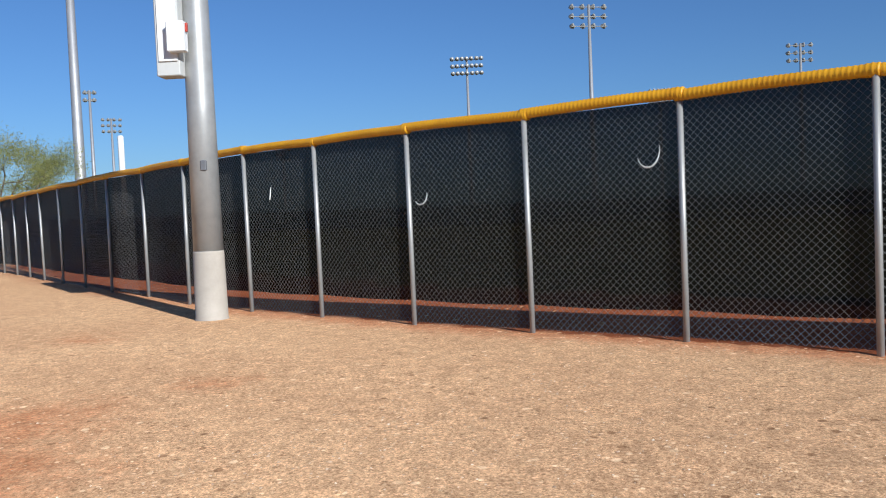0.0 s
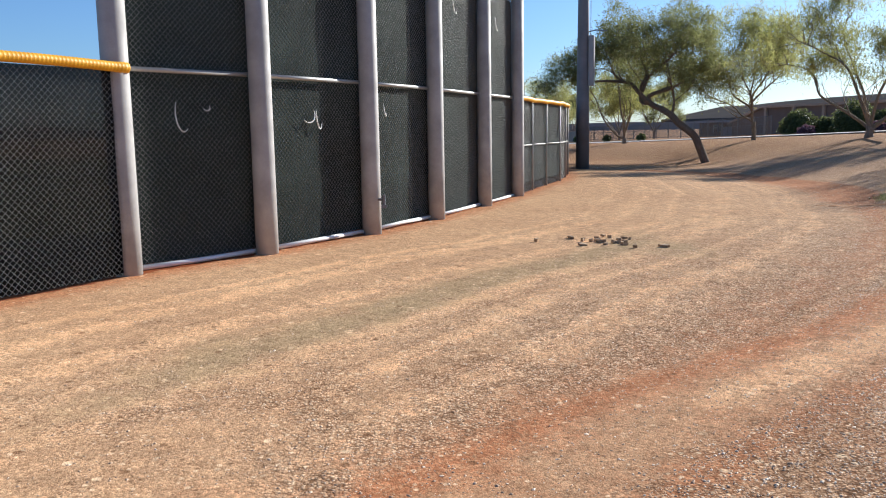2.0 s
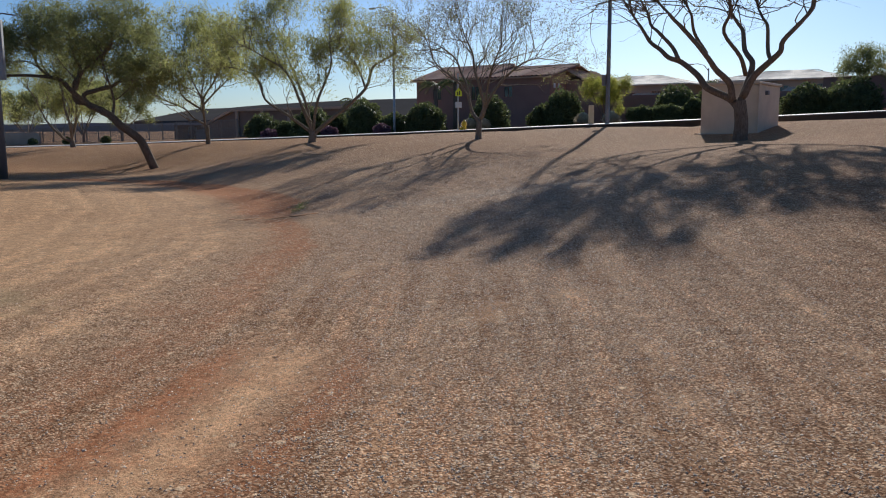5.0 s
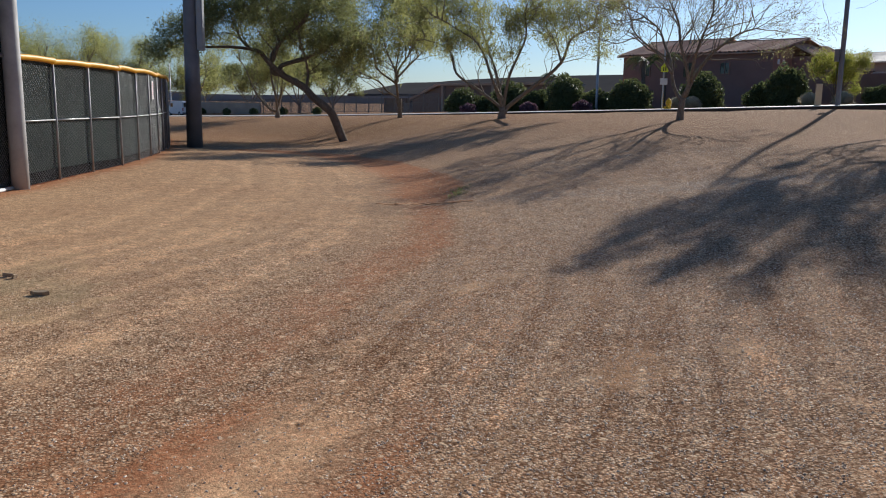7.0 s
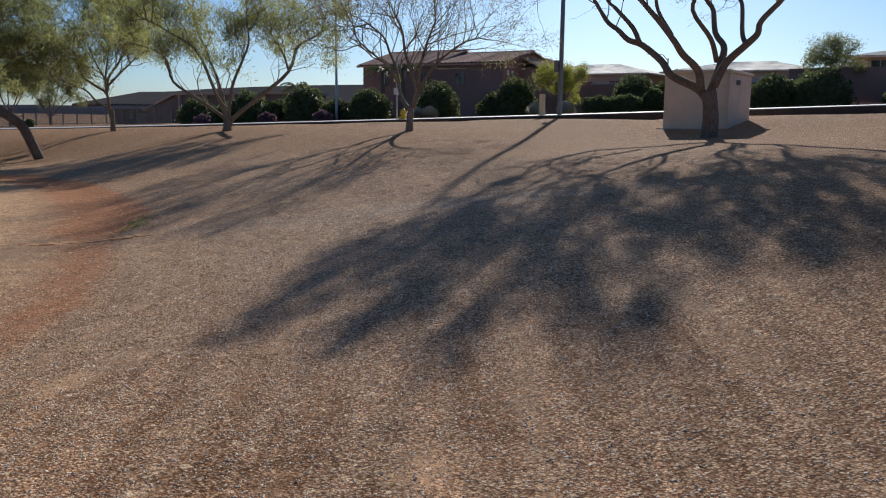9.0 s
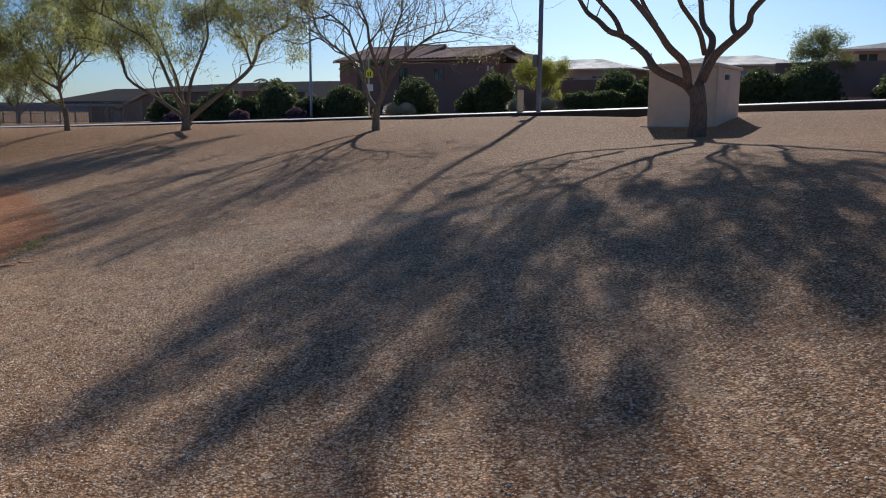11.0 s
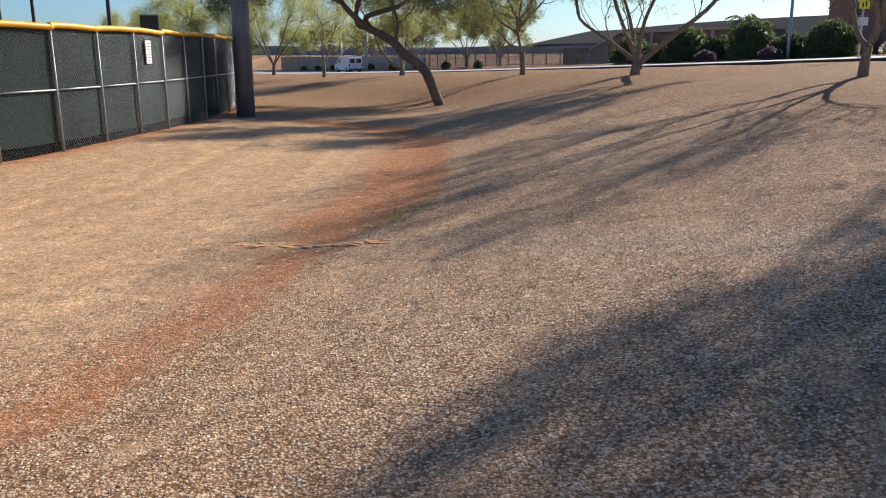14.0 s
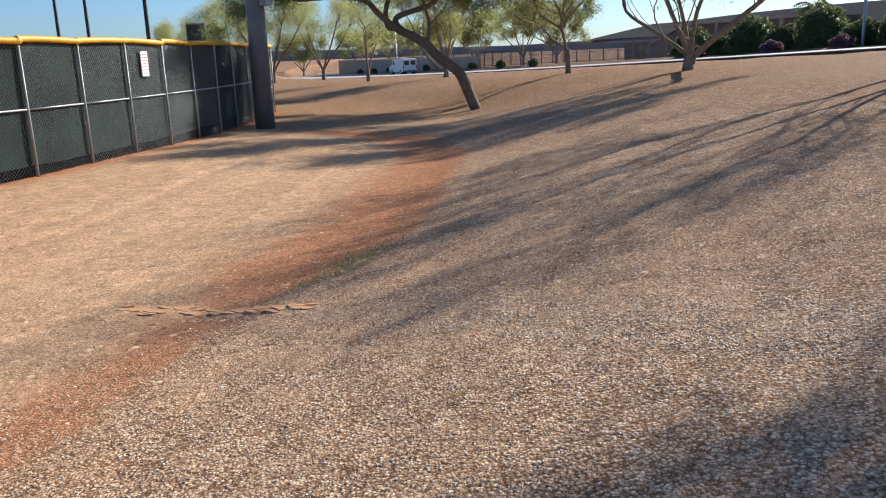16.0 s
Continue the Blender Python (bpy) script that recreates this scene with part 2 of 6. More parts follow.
def bark_build(nt, out, a=(0.10, 0.075, 0.055), b=(0.24, 0.19, 0.145)):
    p = coords(nt)
    stretch = nt.nodes.new("ShaderNodeMapping")
    stretch.inputs["Scale"].default_value = (6, 6, 1.6)
    nt.links.new(p, stretch.inputs["Vector"])
    n1, n2 = tex_noise(nt, 5, 6, 0.7, stretch.outputs[0]), tex_noise(nt, 1.3, 3, 0.6, p)
    col = mix_rgb(nt, remap(nt, n1, 0.35, 0.65), a, b)
    col = mix_rgb(nt, remap(nt, n2, 0.4, 0.7, 0, 0.5), col, a)
    surface(nt, out, col, 0.9, 0, n1, 0.7, 0.02, 0.2)


def cap_build(nt, out):
    p = coords(nt)
    n1, n2 = tex_noise(nt, 2.5, 4, 0.6, p), tex_noise(nt, 30, 4, 0.6, p)
    col = mix_rgb(nt, remap(nt, n1, 0.35, 0.7), (0.72, 0.36, 0.012), (0.60, 0.27, 0.010))
    col = mix_rgb(nt, remap(nt, n2, 0.6, 0.8, 0, 0.4), col, (0.35, 0.17, 0.02))
    surface(nt, out, col, 0.5, 0, n2, 0.1, 0.003, 0.4)


def asphalt_build(nt, out):
    p = where(nt)
    n1, n2 = tex_noise(nt, 0.25, 4, 0.6, p), tex_noise(nt, 60, 4, 0.7, p)
    col = mix_rgb(nt, remap(nt, n1, 0.3, 0.7), (0.075, 0.07, 0.066), (0.12, 0.112, 0.105))
    col = mix_rgb(nt, n2, col, (0.15, 0.14, 0.13))
    surface(nt, out, col, 0.85, 0, n2, 0.5, 0.006, 0.3)


def tile_roof_build(nt, out):
    p = coords(nt)
    rnd = nt.nodes.new("ShaderNodeNewGeometry").outputs["Random Per Island"]
    n = tex_noise(nt, 1.5, 4, 0.6, p)
    col = mix_rgb(nt, rnd, (0.33, 0.165, 0.115), (0.62, 0.40, 0.29))
    col = mix_rgb(nt, remap(nt, n, 0.4, 0.7, 0, 0.5), col, (0.40, 0.27, 0.21))
    surface(nt, out, col, 0.95, 0, n, 0.2, 0.01, 0.03)


def glass_build(nt, out):
    b = surface(nt, out, (0.02, 0.025, 0.03), 0.06, 0.0, None, spec=0.8)
    return b


M = {}
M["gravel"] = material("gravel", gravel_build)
M["pebble"] = material("pebble", pebble_build)
M["screen"] = material("windscreen_cloth", screen_build)
M["screen_grey"] = material("weathered_windscreen_cloth", screen_build, density=0.94, tint=(0.022, 0.031, 0.027))
M["cap"] = material("yellow_corrugated_plastic", cap_build)
M["zinc"] = plain("galvanised_steel", (0.42, 0.42, 0.41), 0.45, 0.4, 0.2, 4, 60, 0.1)
M["dull_zinc"] = plain("dull_weathered_steel", (0.20, 0.20, 0.19), 0.6, 0.3, 0.25, 4, 60, 0.1)
M["mid_zinc"] = plain("weathered_galvanised_steel", (0.34, 0.34, 0.33), 0.55, 0.2, 0.25, 4, 60, 0.1)
M["wire"] = plain("galvanised_wire", (0.26, 0.26, 0.262), 0.36, 0.65, 0.2, 6, 90, 0.02)
M["pipe"] = plain("weathered_steel_pipe", (0.40, 0.385, 0.37), 0.65, 0.0, 0.3, 2.5, 50, 0.15)
M["tower"] = plain("tower_steel", (0.40, 0.40, 0.41), 0.5, 0.5, 0.2, 1, 30, 0.1)
M["darkpole"] = plain("dark_grey_pole_paint", (0.185, 0.19, 0.205), 0.55, 0.2, 0.25, 1.5, 30, 0.1)
M["concrete"] = plain("concrete", (0.46, 0.41, 0.35), 0.9, 0, 0.25, 1.5, 40, 0.25)
M["kerb"] = plain("kerb_concrete", (0.58, 0.52, 0.47), 0.7, 0, 0.15, 0.8, 30, 0.1, spec=0.3, world_space=True)
# dark brown in place of the shade on the pavement's raised edge
M["edging"] = plain("dark_shaded_edging", (0.10, 0.075, 0.06), 0.9, 0, 0.3, 1.5, 30, 0.2, spec=0.1, world_space=True)
M["dim_cabinet"] = plain("weathered_grey_cabinet", (0.30, 0.31, 0.32), 0.5, 0.0, 0.15, 2, 40, 0.05)
M["cabinet"] = plain("grey_cabinet_paint", (0.55, 0.55, 0.53), 0.45, 0.0, 0.12, 2, 40, 0.05)
M["white"] = plain("white_paint", (0.78, 0.78, 0.76), 0.45, 0, 0.08, 2, 30, 0.05)
M["red"] = plain("red_paint", (0.45, 0.05, 0.03), 0.5, 0, 0.2, 5, 50, 0.05)
M["yellow"] = plain("yellow_paint", (0.72, 0.45, 0.03), 0.5, 0, 0.15, 5, 50, 0.05)
M["lime"] = plain("fluorescent_yellow_green_sign", (0.62, 0.66, 0.03), 0.5, 0, 0.06, 5, 50, 0.03)
M["black"] = plain("black_rubber", (0.02, 0.02, 0.02), 0.7, 0, 0.3, 6, 60, 0.1)
M["stucco_brown"] = plain("brown_stucco", (0.31, 0.185, 0.15), 0.95, 0, 0.18, 0.5, 25, 0.3, spec=0.05)
M["stucco_tan"] = plain("tan_stucco", (0.42, 0.33, 0.25), 0.95, 0, 0.15, 0.5, 25, 0.3)
M["stucco_beige"] = plain("beige_stucco", (0.66, 0.56, 0.43), 0.95, 0, 0.18, 1.2, 35, 0.3)
M["school"] = plain("brown_block", (0.20, 0.15, 0.12), 0.95, 0, 0.15, 0.4, 20, 0.2)
M["school_roof"] = plain("dark_metal_roof", (0.10, 0.092, 0.085), 1.0, 0.0, 0.15, 0.2, 12, 0.1, spec=0.0)
M["school_band"] = plain("pale_blue_wall", (0.30, 0.33, 0.37), 0.9, 0, 0.12, 0.4, 20, 0.2)
M["tile_roof"] = material("clay_roof_tiles", tile_roof_build)
M["glass"] = material("window_glass", glass_build)
M["asphalt"] = material("asphalt", asphalt_build)
M["bark"] = material("bark", bark_build)
M["bark_pale"] = material("pale_bark", bark_build, a=(0.12, 0.10, 0.075), b=(0.27, 0.235, 0.185))
M["leaf_dark"] = material("mesquite_leaves", leaf_build, a=(0.13, 0.145, 0.055), b=(0.28, 0.29, 0.12), through=0.6)
M["leaf_lime"] = material("palo_verde_leaves", leaf_build, a=(0.23, 0.25, 0.075), b=(0.48, 0.475, 0.19), through=0.6)
M["leaf_dry"] = material("dry_seed_pods", leaf_build, a=(0.12, 0.095, 0.05), b=(0.26, 0.21, 0.12))
M["leaf_bush"] = material("bush_leaves", leaf_build, a=(0.06, 0.08, 0.03), b=(0.16, 0.175, 0.07), through=0.5)
M["leaf_purple"] = material("purple_flowering_leaves", leaf_build, a=(0.10, 0.055, 0.075), b=(0.23, 0.13, 0.16))
M["straw"] = material("straw_grass", leaf_build, a=(0.46, 0.38, 0.25), b=(0.78, 0.69, 0.50))
M["dead"] = plain("dry_bark_chips", (0.42, 0.30, 0.19), 0.95, 0, 0.4, 8, 60, 0.4)
M["tan_sign"] = plain("tan_marker_paint", (0.55, 0.42, 0.26), 0.6, 0, 0.1, 4, 40, 0.05)
M["board"] = plain("dark_scoreboard_panel", (0.03, 0.04, 0.035), 0.6, 0, 0.2, 1, 20, 0.05)
M["lamp_glass"] = plain("floodlight_lens", (0.75, 0.76, 0.78), 0.2, 0.3, 0.1, 4, 30, 0.03)
# the roofs' sun glare is put into this pale base colour
M["pale_tile"] = plain("sun_glare_roof_tiles", (0.72, 0.64, 0.54), 0.8, 0, 0.3, 1.0, 20, 0.2, spec=0.12)
M["dirt"] = plain("dry_tan_mud", (0.74, 0.39, 0.20), 0.95, 0, 0.3, 6, 60, 0.4, spec=0.05, world_space=True)
M["leaf_gold"] = material("yellow_green_leaves", leaf_build, a=(0.24, 0.25, 0.04), b=(0.48, 0.46, 0.11), through=0.55)
M["hill"] = plain("hazy_hill", (0.22, 0.225, 0.24), 1.0, 0, 0.1, 0.01, 0.2, 0.1, world_space=True)

# ---- mesh building ----
class Geo:
    """Vertices and faces of one mesh while it is put together."""

    def __init__(self):
        self.v, self.f = [], []

    def add(self, verts, faces):
        n = len(self.v)
        self.v.extend(tuple(p) for p in verts)
        self.f.extend(tuple(i + n for i in f) for f in faces)
        return self

    def box(self, lo, hi, m=None, bevel=0.0):
        """A box from corner to corner, its edges cut by bevel, laid by the matrix m."""
        (x0, y0, z0), (x1, y1, z1) = lo, hi
        if bevel <= 0:
            vs = [(x, y, z) for z in (z0, z1) for x, y in ((x0, y0), (x1, y0), (x1, y1), (x0, y1))]
            fs = [(3, 2, 1, 0), (4, 5, 6, 7), (0, 1, 5, 4), (1, 2, 6, 5), (2, 3, 7, 6), (3, 0, 4, 7)]
        else:
            b = bevel
            ring = lambda z, k: [(x0 + k + b, y0 + k, z), (x1 - k - b, y0 + k, z), (x1 - k, y0 + k + b, z), (x1 - k, y1 - k - b, z),
                                 (x1 - k - b, y1 - k, z), (x0 + k + b, y1 - k, z), (x0 + k, y1 - k - b, z), (x0 + k, y0 + k + b, z)]
            vs = ring(z0, b) + ring(z0 + b, 0) + ring(z1 - b, 0) + ring(z1, b)
            fs = [tuple(range(7, -1, -1)), tuple(range(24, 32))]
            for r in range(3):
                for i in range(8):
                    j = (i + 1) % 8
                    fs.append((r * 8 + i, r * 8 + j, r * 8 + 8 + j, r * 8 + 8 + i))
        if m is not None:
            vs = [m @ Vector(p) for p in vs]
        return self.add(vs, fs)

    def tube(self, pts, radii, sides=8, close=True):
        """A round bar through the points, with a radius at each."""
        pts = [Vector(p) for p in pts]
        n = len(pts)
        if isinstance(radii, (int, float)):
            radii = [radii] * n
        vs, ref = [], None
        for i, p in enumerate(pts):
            d = (pts[min(i + 1, n - 1)] - pts[max(i - 1, 0)])
            d = d.normalized() if d.length > 1e-9 else Vector((0, 0, 1))
            if ref is None:
                ref = Vector((1, 0, 0)) if abs(d.x) < 0.8 else Vector((0, 1, 0))
            u = ref - d * ref.dot(d)
            u.normalize()
            w = d.cross(u)
            ref = u
            for k in range(sides):
                a = 2 * math.pi * k / sides
                vs.append(p + (u * math.cos(a) + w * math.sin(a)) * radii[i])
        fs = [(i * sides + k, i * sides + (k + 1) % sides, (i + 1) * sides + (k + 1) % sides, (i + 1) * sides + k) for i in range(n - 1) for k in range(sides)]
        if close:
            fs += [tuple(range(sides - 1, -1, -1)), tuple(range((n - 1) * sides, n * sides))]
        return self.add(vs, fs)

    def lathe(self, profile, sides=16, m=None):
        """Turned shape from (radius, height) pairs."""
        vs = [Vector((r * math.cos(2 * math.pi * k / sides), r * math.sin(2 * math.pi * k / sides), z)) for r, z in profile for k in range(sides)]
        if m is not None:
            vs = [m @ p for p in vs]
        n = len(profile)
        fs = [(i * sides + k, i * sides + (k + 1) % sides, (i + 1) * sides + (k + 1) % sides, (i + 1) * sides + k) for i in range(n - 1) for k in range(sides)]
        fs += [tuple(range(sides - 1, -1, -1)), tuple(range((n - 1) * sides, n * sides))]
        return self.add(vs, fs)

    def slab(self, outline, z0, z1, m=None):
        """A flat piece: an outline in x, y, from z0 up to z1."""
        n = len(outline)
        vs = [(x, y, z0) for x, y in outline] + [(x, y, z1) for x, y in outline]
        if m is not None:
            vs = [m @ Vector(p) for p in vs]
        fs = [tuple(range(n - 1, -1, -1)), tuple(range(n, 2 * n))] + [(i, (i + 1) % n, n + (i + 1) % n, n + i) for i in range(n)]
        return self.add(vs, fs)


def mesh_of(name, geo, mat, smooth=False):
    me = bpy.data.meshes.new(name)
    me.from_pydata(geo.v, [], geo.f)
    me.validate()
    me.materials.append(mat)
    if smooth:
        me.polygons.foreach_set("use_smooth", [True] * len(me.polygons))
    me.update()
    return me


def part(name, geo, mat, parent=None, label="", smooth=False):
    """Links a Geo as one mesh object under a thing or a part."""
    ob = new(name, mesh_of(name, geo, mat, smooth))
    if parent is not None:
        ob.parent = parent
    return tagged(ob, label)


def thing(name, place=(0, 0, 0), turn=0.0, label="", category="", group="", kind=""):
    ob = new(name)
    ob.empty_display_size = 0.2
    ob.matrix_world = pose(*place, 0, 0, turn)
    return tagged(ob, label, category, group, kind)


def quads_mesh(name, centers, ax, ay, mat):
    """Many small leaves: each a folded lozenge round its centre with half-axes ax and ay (numpy rows)."""
    n = len(centers)
    v = np.stack([centers - ax, centers - ay * 0.9 + ax * 0.1, centers + ax, centers + ay * 0.9 + ax * 0.1], 1).reshape(-1, 3)
    me = bpy.data.meshes.new(name)
    me.vertices.add(4 * n)
    me.vertices.foreach_set("co", v.astype(np.float32).ravel())
    me.loops.add(4 * n)
    me.loops.foreach_set("vertex_index", np.arange(4 * n, dtype=np.int32))
    me.polygons.add(n)
    me.polygons.foreach_set("loop_start", np.arange(0, 4 * n, 4, dtype=np.int32))
    me.polygons.foreach_set("loop_total", np.full(n, 4, dtype=np.int32))
    me.update(calc_edges=True)
    me.validate()
    me.materials.append(mat)
    return me


def spread_leaves(rng, centers, per, radius, length, width, droop=0.3):
    """Leaf rows round the given twig places."""
    c = np.repeat(np.asarray(centers, float), per, axis=0)
    c = c + rng.normal(0, 1, c.shape) * radius
    d = rng.normal(0, 1, c.shape)
    d[:, 2] -= droop
    d /= np.linalg.norm(d, axis=1)[:, None]
    e = np.cross(d, rng.normal(0, 1, c.shape))
    e /= np.linalg.norm(e, axis=1)[:, None] + 1e-9
    k = rng.uniform(0.6, 1.4, (len(c), 1))
    return c, d * length * 0.5 * k, e * width * 0.5 * k

# ---- ground ----
MOUNDS = [(22.6, 14.1, -0.38, 5), (18.4, 22.2, 0.16, 3.5), (17.5, 32.9, 0.16, 3.5), (15.4, 39.9, 0.19, 3.5), (11.8, 51.5, 0.07, 4),
          (10.8, 34.8, -0.17, 4), (8.9, 22.9, -0.17, 2.5), (10.6, 11.2, 0.01, 2.5), (2.0, 23.6, 0.10, 3.5)]
ROAD_O, ROAD_R, ROAD_N = np.array((25.0, 40.0)), np.array((-0.287, 0.958)), np.array((0.958, 0.287))
LOW_FENCE = [(-32.0, -21.0), (-30.5, -19.6), (-29.0, -18.3), (-27.5, -17.05), (-25.9, -15.75), (-24.3, -14.4), (-22.6, -13.0), (-21.2, -11.75), (-19.8, -10.4), (-18.1, -9.0), (-16.7, -7.55),
             (-15.7, -6.3), (-14.6, -4.95), (-13.63, -3.58), (-12.72, -2.15), (-11.7, -0.8), (-10.8, 0.6), (-9.91, 2.09), (-8.9, 3.75), (-7.75, 5.15), (-6.7, 6.75)]
TALL_FENCE = [(-6.82, 6.81), (-5.44, 8.29), (-4.07, 10.24), (-2.92, 12.26), (-1.75, 14.69), (-0.68, 17.03)]
FAR_FENCE = [(-0.68, 17.03), (-0.05, 18.6), (0.60, 20.1), (1.28, 21.5), (1.76, 23.0), (2.18, 24.6), (2.54, 26.3), (2.85, 28.1), (3.13, 29.8), (3.35, 31.5),
             (3.55, 33.3), (3.7, 35.0), (3.8, 36.8), (3.8, 38.6), (3.3, 40.3), (2.2, 41.7), (0.8, 42.7)]
FENCE_LINE = LOW_FENCE + TALL_FENCE[1:] + FAR_FENCE[1:]
RED_BAND = [(-12.0, -12.0), (-7.3, -5.6), (-3.0, 0.9), (-0.4, 4.3), (0.9, 5.5), (2.3, 7.2), (3.5, 8.7), (4.1, 9.4), (4.9, 11.1), (5.25, 12.1), (5.8, 13.5), (6.3, 14.6), (6.8, 15.6), (7.2, 17.4), (7.65, 19.8), (8.3, 23.0), (7.9, 26.0), (6.5, 28.5), (4.8, 30.0)]


TRACK = [(-5.6, -1.4), (-4.4, -0.35), (-3.4, 0.5), (-2.85, 1.05), (-2.28, 1.55), (-1.76, 1.95), (-1.18, 2.35), (-0.2, 3.0), (0.66, 3.72), (1.3, 4.4), (2.0, 5.3)]
CRUST = [(4.86, 13.23), (5.32, 13.02), (5.77, 12.87), (6.09, 12.82), (6.31, 12.78)]


def road_xy(a, b):
    """A place by metres along the road from its middle, and across it from the near kerb."""
    return ROAD_O + ROAD_R * a + ROAD_N * b


def ground_z(x, y):
    """Height of the ground: a flat basin floor by the fence, a bank, and a gentle rise to the road."""
    x, y = np.asarray(x, float), np.asarray(y, float)
    toe = 4.6 + 0.17 * np.minimum(y, 36) - 0.55 * np.clip(y - 36, 0, 30)
    edge = 25.0 - 0.3 * (y - 40)
    a = np.clip(-0.287 * (x - 25) + 0.958 * (y - 40), -60, 120)
    b = 0.958 * (x - 25) + 0.287 * (y - 40)
    top = 1.27 - 0.0315 * a + 0.0001 * a * a
    u = (x - toe) / np.maximum(edge - toe, 4)
    u = np.clip(0.5 * (u + np.sqrt(u * u + 0.0025)) - 0.006, 0, 1)
    z = top * (0.45 * (1 - np.exp(-u / 0.2)) / 0.993 + 0.55 * u)
    for bx, by, dz, r in MOUNDS:
        z = z + dz * np.exp(-((x - bx) ** 2 + (y - by) ** 2) / (2 * r * r))
    k = np.clip((b - 12.5) / 4, 0, 1)
    z = z + 0.45 * k * k * (3 - 2 * k) * np.clip((x - 5) / 10, 0, 1)
    dip = (b > -0.9) & (b < 13.6) & (x > -40)
    return np.where(dip, z - 0.3, z)


def gz(x, y):
    return float(ground_z(x, y))


def line_distance(x, y, line):
    """Distance to a polyline, the part of the way along it, and on which side (positive: right of its run)."""
    best, side, along = np.full(x.shape, 1e9), np.zeros(x.shape), np.zeros(x.shape)
    for i, ((ax, ay), (bx, by)) in enumerate(zip(line[:-1], line[1:])):
        dx, dy = bx - ax, by - ay
        t = np.clip(((x - ax) * dx + (y - ay) * dy) / (dx * dx + dy * dy), 0, 1)
        d = np.hypot(x - ax - t * dx, y - ay - t * dy)
        s = (x - ax) * dy - (y - ay) * dx
        near = d < best
        best, side, along = np.where(near, d, best), np.where(near, np.sign(s), side), np.where(near, (i + t) / (len(line) - 1), along)
    return best, side, along


SHEET = []


def sheet_z(x, y):
    """Height of the built sheet itself, ruts and all."""
    xs, ys, Z = SHEET
    i, j = np.clip(np.searchsorted(xs, x) - 1, 0, len(xs) - 2), np.clip(np.searchsorted(ys, y) - 1, 0, len(ys) - 2)
    u, v = (x - xs[i]) / (xs[i + 1] - xs[i]), (y - ys[j]) / (ys[j + 1] - ys[j])
    return (Z[j, i] * (1 - u) + Z[j, i + 1] * u) * (1 - v) + (Z[j + 1, i] * (1 - u) + Z[j + 1, i + 1] * u) * v


